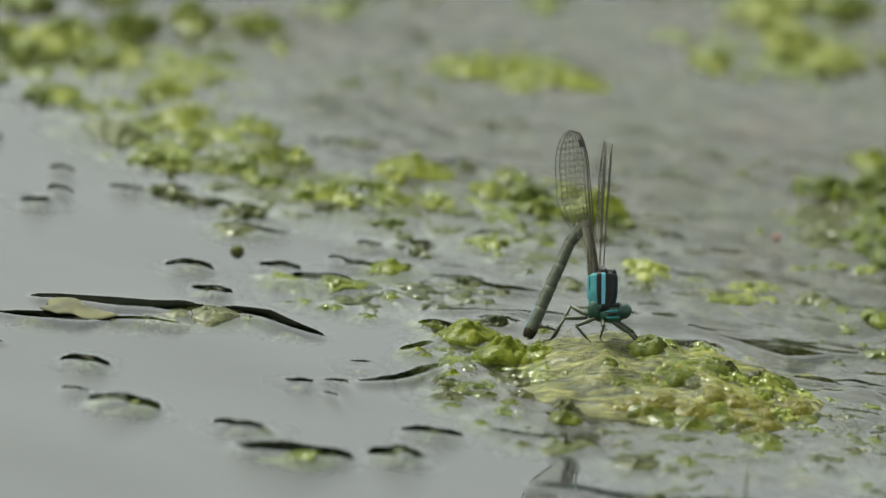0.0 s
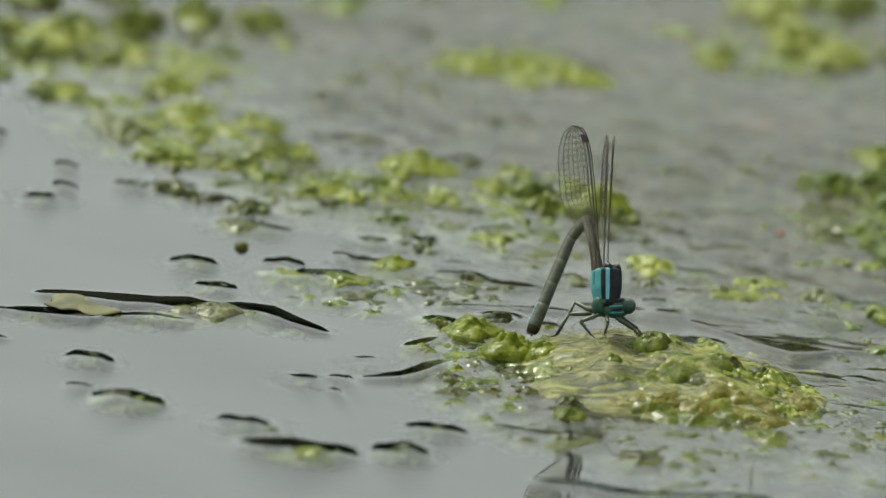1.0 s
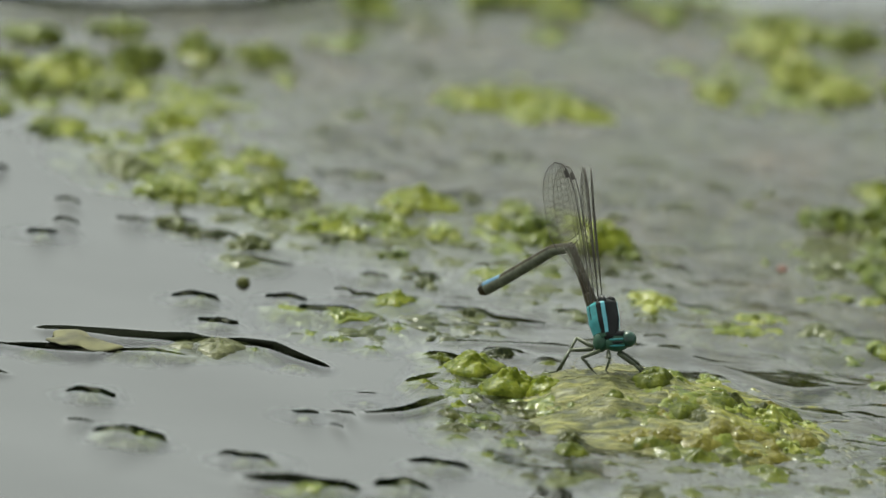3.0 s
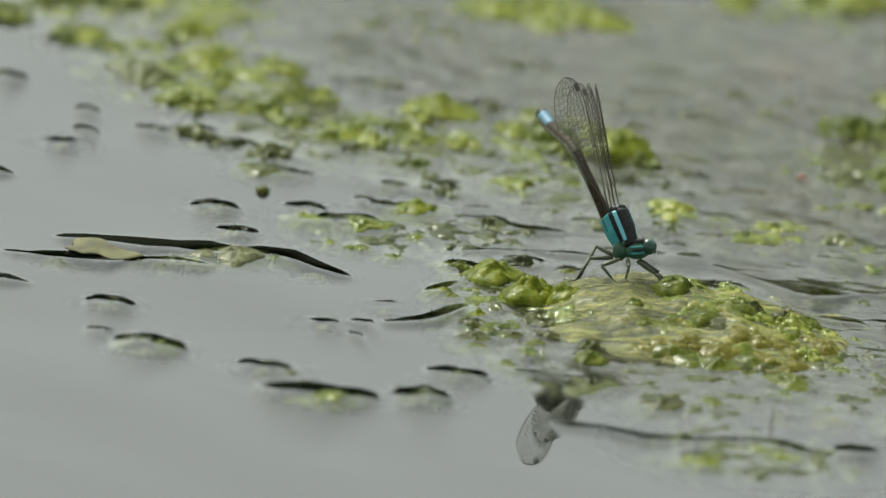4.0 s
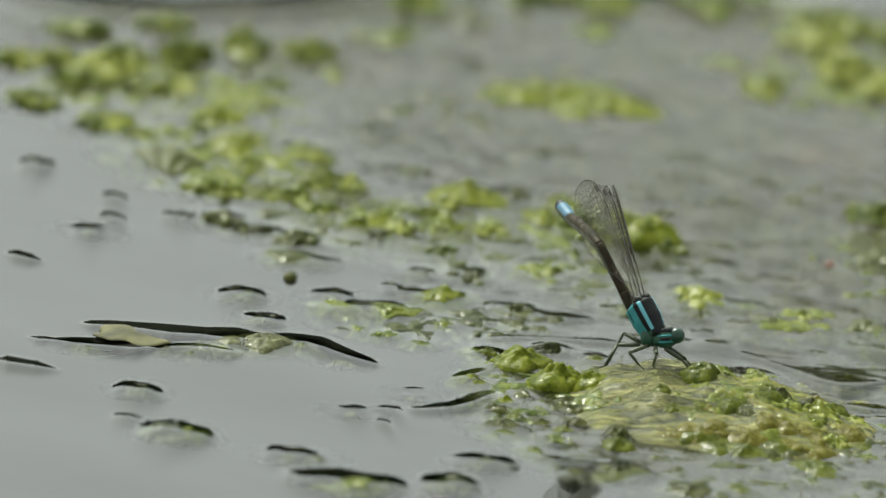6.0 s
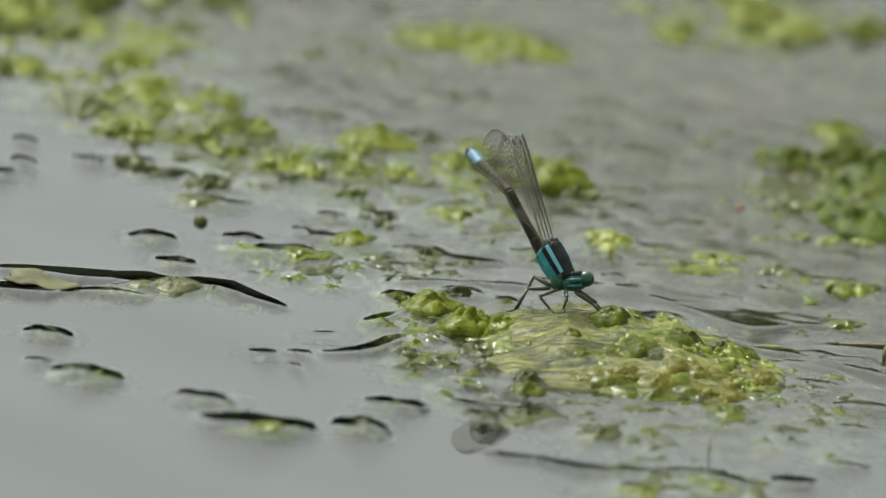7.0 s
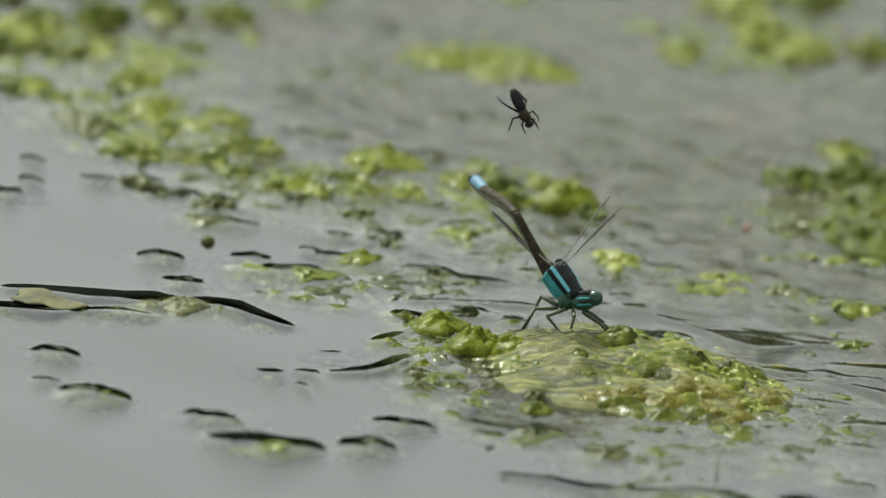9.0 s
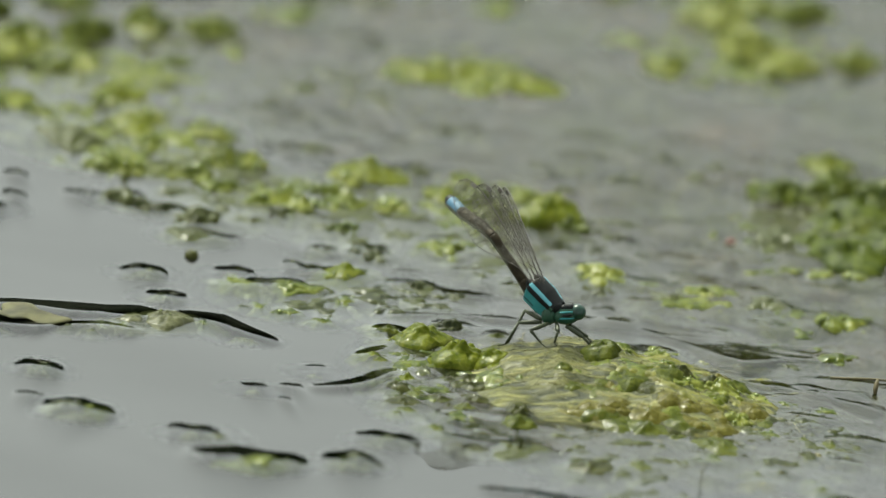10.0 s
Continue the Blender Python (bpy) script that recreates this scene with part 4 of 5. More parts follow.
clump(17.3, -9.2, 2.25, 0.45, 0)
clump(8.5, -15.5, 1.80, 0.45, 0)
clump(11.2, -5.4, 1.95, 0.45, 0)
clump(8.1, -27.4, 2.70, 1.27, 0)
clump(7.2, -40.8, 2.70, 0.75, 1)
clump(10.3, -62.0, 2.40, 0.60, 1)
clump(18.3, -72.6, 3.90, 0.75, 0, spike=2.2)
clump(6.8, -56.5, 1.80, 0.45, 1)
clump(5.0, -45.9, 2.25, 0.75, 0)
clump(36.1, -40.1, 2.40, 0.75, 2)
clump(43.6, -45.3, 3.45, 1.65, 2)
clump(46.3, -53.3, 2.25, 1.35, 2)
clump(39.2, -46.2, 3.15, 1.05, 2)
clump(30.6, -39.2, 1.95, 0.67, 2)
clump(35.0, -29.7, 3.15, 0.75, 2)
clump(43.3, -68.3, 2.70, 0.53, 1)
clump(48.6, -43.3, 2.25, 0.60, 2)
clump(29.8, -31.3, 1.95, 0.60, 1)
clump(33.7, -96.9, 3.45, 1.20, 1)
clump(43.0, -91.9, 3.30, 0.75, 1)
clump(60.4, -10.3, 3.15, 1.27, 2)
clump(59.0, -24.3, 2.70, 0.75, 1)
clump(52.9, -28.5, 1.80, 0.38, 0)
clump(50.3, -56.0, 1.80, 0.38, 1)
clump(54.6, -50.2, 1.80, 0.38, 0)
clump(52.3, -44.3, 1.65, 0.45, 2)
clump(57.5, -44.9, 1.80, 0.38, 1)
clump(-15.1, -89.1, 2.25, 0.53, 1)
clump(-11.2, -86.6, 1.05, 0.22, 0)
clump(-37.5, -39.7, 1.35, 0.30, 0)
clump(-34.6, -39.7, 1.05, 0.22, 1)
clump(-24.3, -36.4, 1.20, 0.30, 1)
clump(-30.9, -39.4, 1.35, 0.30, 0)
clump(-41.8, -42.9, 0.90, 0.22, 0)
clump(-38.8, -43.7, 1.05, 0.22, 0)
clump(1.5, -74.0, 1.50, 0.30, 0)
clump(-2.7, -82.7, 1.50, 0.30, 0)
clump(-40.0, -73.9, 1.65, 0.38, 0)
clump(-37.4, -74.1, 1.05, 0.30, 1)
clump(-20.7, -79.2, 1.35, 0.30, 0)
clump(-32.2, -18.5, 0.90, 0.22, 0)
clump(-19.8, -19.5, 2.25, 0.30, 1)
clump(-51.7, -46.0, 1.05, 0.22, 0)
clump(-43.9, -59.2, 0.75, 0.22, 0)
clump(-30.3, -27.0, 0.60, 0.15, 0)

blister(-29.0, -37.2, 3.30, 1.15, 5)
blister(-33.4, -38.2, 1.60, 0.35, 5)
blister(27.9, -41.8, 2.85, 1.88, 1)
blister(9.7, -41.2, 4.20, 3.10, 2)
blister(13.4, -42.2, 2.60, 2.00, 2)
blister(4.6, -34.0, 4.10, 2.30, 2)
blister(2.4, -35.1, 2.25, 1.50, 2)
blister(0.0, -31.8, 1.65, 1.12, 1)
blister(34.8, -56.7, 3.00, 0.82, 3)
blister(34.5, -60.3, 3.15, 0.90, 1)
blister(38.7, -44.2, 2.10, 1.43, 0)
blister(42.5, -43.9, 1.88, 1.27, 0)
blister(12.2, -55.2, 1.88, 1.05, 0)
blister(18.0, -62.6, 2.62, 1.50, 1)
blister(18.3, -59.3, 1.35, 0.90, 0)
blister(29.4, -51.1, 1.35, 0.38, 3)
blister(43.8, -63.8, 3.60, 1.20, 1)
blister(1.9, -53.6, 1.88, 1.27, 0)
blister(2.8, -58.6, 2.62, 0.75, 0)
blister(23.0, -49.3, 1.35, 0.67, 1)
blister(7.5, -56.2, 2.10, 0.60, 0)
blister(37.0, -53.6, 1.88, 0.53, 3)
blister(39.7, -53.5, 2.25, 0.60, 3)
blister(30.8, -55.5, 1.50, 0.38, 3)
blister(25.0, -57.9, 1.35, 0.38, 3)
blister(9.9, -50.0, 2.25, 0.67, 0)
blister(40.6, -57.3, 2.25, 0.60, 3)
blister(27.9, -77.0, 3.15, 0.90, 0)
blister(34.2, -74.2, 2.10, 0.60, 1)
blister(19.5, 19.6, 4.60, 3.30, 2, peak=0.55)
blister(-4.8, 30.6, 5.10, 2.02, 2)
blister(-39.9, 53.6, 3.60, 1.57, 2)
blister(-37.6, 40.8, 4.12, 1.65, 2)
blister(5.1, 25.3, 3.30, 1.27, 2)
blister(-6.7, -11.1, 2.55, 1.12, 2)
blister(-26.6, 40.6, 3.15, 1.43, 2)
blister(-54.1, 46.9, 4.12, 1.20, 2)
blister(0.2, 76.2, 4.95, 1.57, 2)
blister(6.7, 77.9, 4.95, 1.50, 2)
blister(14.2, 75.9, 5.77, 1.43, 2)
blister(-17.6, 16.7, 3.60, 1.12, 2)
blister(56.8, 53.6, 4.27, 1.88, 2)
blister(60.5, 17.0, 6.5, 2.6, 4)
blister(66.5, 20.0, 5.5, 3.0, 4)
blister(50.0, 29.0, 5.0, 0.9, 0)
blister(62.0, 37.0, 6.0, 2.0, 4)
blister(-24.3, 30.9, 4.12, 1.80, 1)
blister(-31.5, 23.2, 3.97, 1.20, 1)
blister(25.9, -58.1, 1.50, 0.38, 3)
blister(27.0, -57.3, 1.80, 0.53, 3)
blister(28.7, -57.8, 1.65, 0.53, 3)
blister(30.1, -56.5, 1.50, 0.60, 3)
blister(31.3, -56.9, 1.35, 0.45, 3)
blister(28.0, -58.8, 1.35, 0.38, 3)
blister(12.9, -73.7, 1.35, 0.40, 0, deep=1.3)
for bx, by, bh, bz, bt in ((53.5, 33.0, 3.2, 1.2, 0), (57.5, 30.0, 3.8, 1.6, 4), (52.0, 24.5, 2.6, 0.9, 0), (55.5, 22.0, 3.0, 1.3, 4), (62.0, 29.5, 4.2, 1.8, 1), (56.0, 37.5, 3.0, 1.4, 1), (51.0, 17.5, 2.2, 0.7, 0), (65.0, 26.5, 3.6, 2.0, 4)):
    blister(bx, by, bh, bz, bt)
lumps = np.random.default_rng(31)
for k in range(46):
    u, v = lumps.uniform(1, 27), lumps.uniform(-15, 8)
    if (u / 30) ** 2 + (v / (19 if v < 0 else 11)) ** 2 > 0.95:
        continue
    size = lumps.uniform(0.9, 2.6)
    blister(MOUND_X + u * MOUND_COS - v * MOUND_SIN, MOUND_Y + v * MOUND_COS + u * MOUND_SIN, size, size * lumps.uniform(0.2, 0.36) * (1.0 if v > -6 else 0.6), int(lumps.choice((3, 3, 2, 1, 1, 0))), deep=lumps.uniform(0.7, 1.1))
for k in range(26):
    u, v = lumps.uniform(2, 22), lumps.uniform(-68, -46)
    if mound_height(np.array(u), np.array(v)) > 0.5:
        continue
    size = lumps.uniform(0.6, 1.9)
    blister(u, v, size, size * lumps.uniform(0.25, 0.5), int(lumps.choice((0, 0, 1))), deep=lumps.uniform(0.8, 1.2))
for k in range(22):
    size = lumps.uniform(0.6, 1.7)
    blister(lumps.uniform(-3, 15), lumps.uniform(-52, -29), size, size * lumps.uniform(0.25, 0.45), int(lumps.choice((0, 1, 1, 2))), deep=lumps.uniform(0.8, 1.2))
for k in range(30):
    u, v = lumps.uniform(36, 62), lumps.uniform(-80, -42)
    if mound_height(np.array(u), np.array(v)) > 0.3:
        continue
    size = lumps.uniform(0.4, 1.5)
    blister(u, v, size, size * lumps.uniform(0.2, 0.45), int(lumps.choice((0, 0, 1, 3))), deep=lumps.uniform(0.8, 1.3))
blister(10.4, -72.6, 0.70, 0.30, 0, deep=1.3)


water()


def seed_ball(x, y, r):
    rng = np.random.default_rng(77)
    v = wobble(BALL3[0], rng, 1.5, 0.04) * r * MM
    ob = new("seed", mesh_of("seed", [tuple(p) for p in v], [tuple(int(i) for i in q) for q in BALL3[1]], [SKIN[0]]))
    ob.location = (x * MM, y * MM, 0.05 * r * MM)
    return tagged(ob, "small round olive seed floating alone", "seed")


seed_ball(-27.0, -9.9, 0.94)


def red_fleck(x, y, half):
    """A scrap of something red, curled and half sunk."""
    rng = np.random.default_rng(52)
    v = wobble(BALL2[0], rng, 1.8, 0.18) * np.array((half, 1.3 * half, 0.5 * half)) * MM
    ob = new("red_fleck", mesh_of("red_fleck", [tuple(p) for p in v], [tuple(int(i) for i in q) for q in BALL2[1]], [RED]))
    ob.location = (x * MM, y * MM, 0.2 * half * MM)
    return tagged(ob, "small dull red fleck floating on the scum", "debris")


red_fleck(44.2, 18.8, 0.75)


def floating_leaf(x, y, half, deep, turn, high=0.35):
    """A scrap of dead leaf, a little cupped, with thickness."""
    SEED[0] += 1
    rng = np.random.default_rng(SEED[0])
    ph = rng.uniform(0, 6.28, 3)
    n, rings = 40, 7
    vs, fs = [], []
    for side in (0, 1):
        for i in range(rings):
            rr = (i + 0.01) / (rings - 1)
            for k in range(n):
                an = 6.28318 * k / n
                e = 1 + 0.20 * math.sin(2 * an + ph[0]) + 0.18 * math.sin(3 * an + ph[1]) + 0.10 * math.sin(7 * an + ph[2])
                px, py = half * rr * e * math.cos(an), deep * rr * e * math.sin(an)
                z = high + 0.14 * math.sin(px * 0.9 + ph[1]) + 0.12 * math.sin(py * 1.2 + px * 0.7) - 0.25 * rr * rr - 0.12 * side
                vs.append((px * MM, py * MM, z * MM))
    for side in (0, 1):
        o = side * n * rings
        for i in range(rings - 1):
            for k in range(n):
                q = (o + i * n + k, o + (i + 1) * n + k, o + (i + 1) * n + (k + 1) % n, o + i * n + (k + 1) % n)
                fs.append(q if side == 0 else q[::-1])
    e0, e1 = (rings - 1) * n, n * rings + (rings - 1) * n
    for k in range(n):
        fs.append((e0 + k, e1 + k, e1 + (k + 1) % n, e0 + (k + 1) % n))
    ob = new("leaf_scrap", mesh_of("leaf_scrap", vs, fs, [LEAF]))
    ob.matrix_basis = pose(x * MM, y * MM, float_height(x, y) * MM, 0, 0, turn)
    return tagged(ob, "wet olive scrap of dead leaf lying on the water", "leaf")


floating_leaf(-47.0, -40.6, 4.0, 3.6, -4, high=0.72)

def twig(points, thick, label):
    """A thin stick along points in millimetres."""
    v, f = tube([(px * MM, py * MM, pz * MM) for px, py, pz in points], [thick * k * MM for k in (0.7, 1.0, 0.9, 0.5)], 7)
    return tagged(new("twig", mesh_of("twig", v, f, [BARK])), label, "twig")


twig(((58.2, -32.2, 0.25), (61.1, -32.0, 0.35), (64.1, -31.2, 0.3), (67.8, -31.0, 0.2)), 0.2, "thin olive-brown stick lying on the water")
twig(((64.1, -36.2, 0.0), (64.1, -35.7, 0.6), (64.2, -35.2, 1.1), (64.3, -34.8, 1.6)), 0.35, "short brown stub standing in the water")
twig(((41.9, -78.7, -0.2), (42.0, -78.5, 0.9), (41.9, -78.3, 1.8), (42.1, -78.0, 2.6)), 0.10, "fine brown stem standing in the water")


# ---- the damselfly ----
FOOT = Vector((0.02151, -0.04058, 0.00350))


def at(x, y, w):
    """A place in the damselfly's space, from millimetres to the side, up and away."""
    return (SIDE * x + RISE * y + AWAY * w) * MM


def frame_of(along, across):
    """A turn whose z runs along and whose y is as near as may be to across."""
    z = along.normalized()
    y = (across - z * across.dot(z)).normalized()
    x = y.cross(z)
    return Matrix((x, y, z)).transposed().to_4x4()


damselfly = tagged(new("damselfly"), "turquoise and black damselfly with a blue tail tip", "insect")
damselfly.location = FOOT


def lathe(rows, mats_by, n=40, squash=1.0):
    """A body of rings (z, rx, ry, shift); mats_by(angle from the back in degrees, z) gives the slot."""
    vs, fs, ix = [], [], []
    for z, rx, ry, sh in rows:
        for k in range(n):
            an = 6.28318 * k / n
            vs.append((rx * math.sin(an) * MM, (ry * math.cos(an) + sh) * MM, z * MM))
    for i in range(len(rows) - 1):
        zm = (rows[i][0] + rows[i + 1][0]) / 2
        for k in range(n):
            k2 = (k + 1) % n
            fs.append((i * n + k, i * n + k2, (i + 1) * n + k2, (i + 1) * n + k))
            mid = 360.0 * (k + 0.5) / n
            ix.append(mats_by(min(mid, 360 - mid), zm))
    fs.append(tuple(range(n))[::-1])
    ix.append(ix[0])
    fs.append(tuple(range((len(rows) - 1) * n, len(rows) * n)))
    ix.append(ix[-2])
    return vs, fs, ix


def thorax_mesh():
    rows = []
    for i in range(29):
        s = i / 28
        foot, top = min(1.0, 0.78 + 0.5 * s), min(1.0, 0.62 + 4.2 * (1 - s))
        rows.append((5.0 * s, 1.80 * foot * top, 2.0 * foot * top, 0.25 * s))

    def slot(an, z):
        if z > 4.85 or an < 35:
            return 0
        if an < 52:
            return 1 if 0.5 < z < 4.6 else 0
        if an < 72:
            return 0 if z > 0.5 else 3
        if 104 < an < 109 and z > 2.6:
            return 0
        return 3 if an > 150 or z < 0.8 else 2
    v, f, ix = lathe(rows, slot, 72)
    out = []
    for x, y, z in v:
        r = math.hypot(x, y - 0.05 * z)
        if r > 1e-9:
            c, d = x / r, (y - 0.05 * z) / r
            k = 0.95 / (abs(c) ** 3.2 + abs(d) ** 3.2) ** (1 / 3.2)
            x, y = x * k, (y - 0.05 * z) * k + 0.05 * z
        out.append((x, y, z))
    return mesh_of("thorax", out, f, [BLACK, PALE_BLUE, TURQUOISE, GREEN_CHITIN], ix)


thorax = part("thorax", thorax_mesh(), damselfly, "black thorax with pale blue stripes and turquoise sides")


def egg(name, centre, radii, turn, mat, parent, label="", amp=0.0):
    v = BALL3[0] * np.array(radii) * MM
    ob = part(name, mesh_of(name, [tuple(p) for p in v], [tuple(int(i) for i in q) for q in BALL3[1]], [mat]), parent, label)
    ob.matrix_basis = Matrix.Translation(centre) @ turn
    return ob


# wing hinges on the back, the narrow first ring behind the head and the leg roots
for sx in (0.75, -0.75):
    egg("wing_hinge", Vector((sx * MM, 1.25 * MM, 4.75 * MM)), (0.55, 0.75, 0.75), Matrix(), BLACK, thorax, "black hump at the wing root")
egg("collar", Vector((0.0, 0.5 * MM, 0.1 * MM)), (1.0, 1.05, 0.7), Matrix(), BLACK, thorax, "black collar behind the head")
egg("leg_base", at(-0.53, 4.12, 0.3), (1.0, 1.1, 1.45), Matrix(), GREEN_CHITIN, damselfly, "dark green chest between the legs")

# head: wide, two bulging eyes, banded face
HEAD_TURN = frame_of(SIDE * 0.93 - AWAY * -0.30 + RISE * 0.05, -AWAY + SIDE * 0.3)
head = egg("head", at(1.72, 3.67, 0.3), (1.3, 1.15, 1.85), HEAD_TURN, GREEN_CHITIN, damselfly, "green and black banded head")
HB = HEAD_TURN.inverted().to_3x3()


def on_head(x, y, w):
    return HB @ at(x, y, w)


for nm, place, r in (("eye", on_head(1.5, 0.35, -0.1), 1.08), ("eye", on_head(-1.55, -0.1, 0.25), 1.02)):
    egg(nm, place, (r, r * 0.95, r), Matrix(), EYE_GREEN, head, "glossy dark green eye")
egg("face_band", on_head(0.15, 0.33, -0.84), (0.17, 0.34, 1.25), Matrix(), TURQUOISE, head, "turquoise face band")
egg("face_band", on_head(0.1, -0.50, -0.84), (0.17, 0.32, 1.05), Matrix(), TURQUOISE, head, "turquoise face band")
egg("face_shield", on_head(0.12, -0.08, -1.02), (0.2, 0.3, 0.8), Matrix(), BLACK, head, "black face shield")
egg("crown", on_head(0.2, 0.95, -0.1), (0.5, 0.8, 1.6), Matrix(), BLACK, head, "black top of the head")
for sx in (0.55, -0.35):
    v, f = tube([on_head(sx, 0.8, -0.6), on_head(sx + 0.15, 1.25, -0.8), on_head(sx + 0.45, 1.75, -0.9)], [0.07 * MM, 0.05 * MM, 0.025 * MM], 5)
    part("antenna", mesh_of("antenna", v, f, [BLACK]), head)


def leg(points, parent=damselfly):
    pts = [at(*p) for p in points]
    hip, knee, foot = pts[0], pts[1], pts[2]
    v, f = tube([hip, hip.lerp(knee, 0.3), hip.lerp(knee, 0.75), knee], [0.22 * MM, 0.31 * MM, 0.27 * MM, 0.20 * MM], 8)
    limb = part("leg", mesh_of("leg", v, f, [LEG_DARK]), damselfly, "thin dark bristly leg")
    v, f = tube([knee, knee.lerp(foot, 0.5), foot], [0.20 * MM, 0.18 * MM, 0.13 * MM], 8)
    part("shin", mesh_of("shin", v, f, [LEG_DARK]), limb)
    v, f = tube(pts[2:], [0.11 * MM, 0.08 * MM], 6)
    part("foot", mesh_of("foot", v, f, [LEG_DARK]), limb)
    way, pieces = foot - knee, []
    for k in range(6):
        p = knee.lerp(foot, 0.15 + 0.13 * k)
        off = way.cross(AWAY).normalized() * (0.55 * MM * (1 if k % 2 else -1)) + way.normalized() * 0.35 * MM
        pieces.append(tube([p, p + off], [0.035 * MM, 0.012 * MM], 4))
    v, f = merge(pieces)
    tagged(part("bristles", mesh_of("bristles", v, f, [LEG_DARK]), limb, "fine dark bristles"), kind="stuff")
    return limb


leg(((-1.35, 3.38, 1.0), (-3.67, 4.65, 2.6), (-5.85, 0.45, 2.6), (-7.05, 0.15, 2.2)))
leg(((-1.50, 3.15, 0.0), (-4.50, 3.07, 0.6), (-6.22, 0.30, 0.6), (-7.35, 0.07, 0.4)))
leg(((-0.60, 3.00, -0.9), (-3.00, 2.10, -2.0), (-1.57, 0.38, -1.6), (-1.05, -0.07, -1.8)))
leg(((0.45, 2.92, -0.6), (0.60, 1.88, -2.2), (0.15, 0.45, -1.4), (0.45, 0.07, -1.8)))
leg(((1.65, 2.70, -0.2), (3.97, 1.12, -0.4), (5.47, -0.53, 0.0), (6.45, -0.75, 0.2)))
leg(((1.95, 2.92, 1.0), (4.50, 1.20, 1.8), (5.92, -0.67, 1.6), (6.75, -0.97, 1.6)))

# abdomen: ten rings of chitin, from the thorax to the tip
RINGS = ((0.092, 0.88, 0.78), (0.100, 0.74, 0.68), (0.150, 0.67, 0.70), (0.116, 0.71, 0.76), (0.115, 0.76, 0.80), (0.115, 0.80, 0.82),
         (0.108, 0.82, 0.84), (0.112, 0.85, 0.92), (0.022, 0.90, 0.86), (0.016, 0.84, 0.66))
ABDOMEN = 28.2
SEGMENTS = []
for i, (share, r0, r1) in enumerate(RINGS):
    ln = share * ABDOMEN
    rows = []
    for k in range(10):
        s = min(1.0, max(0.0, (k - 1) / 7))
        r = (r0 + (r1 - r0) * s) * (0.84 if k in (0, 9) else 1.0)
        rows.append((ln * {0: -0.05, 9: 1.05}.get(k, s), r * 0.95, r, 0.0))
    blue = i == 7

    def slot(an, z, blue=blue, i=i, ln=ln):
        if blue:
            return 2 if an < 75 else 1
        if i == 0 or i == 1:
            return 0 if an < 100 else 1
        return 0 if an < 80 or z > ln * 1.01 else 1
    v, f, ix = lathe(rows, slot, 24)
    lab = "sky blue ring near the tail tip" if i == 7 else ("dark bronze tail ring with sage sides" if i < 8 else "blackish blue tail end ring")
    SEGMENTS.append(part("abdomen_ring", mesh_of("abdomen_ring", v, f, [BRONZE if i < 8 else BLACK, SAGE if i < 8 else BRONZE, SKY_BLUE], ix), damselfly, lab))
v, f = merge([tube([(sx * MM, 0.1 * MM, 0.35 * MM), (sx * 1.2 * MM, 0.15 * MM, 0.7 * MM)], [0.2 * MM, 0.08 * MM], 6) for sx in (0.35, -0.35)])
part("cercus", mesh_of("cercus", v, f, [BLACK]), SEGMENTS[-1], "small dark tail claspers")

# wings: x runs from root to tip, y from the stiff front edge back
WING = 18.9


def wing_edge(s):
    """Front and hind edge of the blade at the share s of its length."""
    p = min(1.0, max(0.0, (s - 0.06) / 0.50))
    hind = 0.45 + 3.75 * p * p * (3 - 2 * p)
    front = -0.3 * math.sin(math.pi * s)
    if s > 0.74:
        mid, e = (front + hind) * 0.5 - 0.3, math.sqrt(max(0.0, 1 - ((s - 0.74) / 0.26) ** 2))
        front, hind = mid - (mid - front) * e ** 0.75, mid + (hind - mid) * e
    return front, max(hind, front + 0.02)


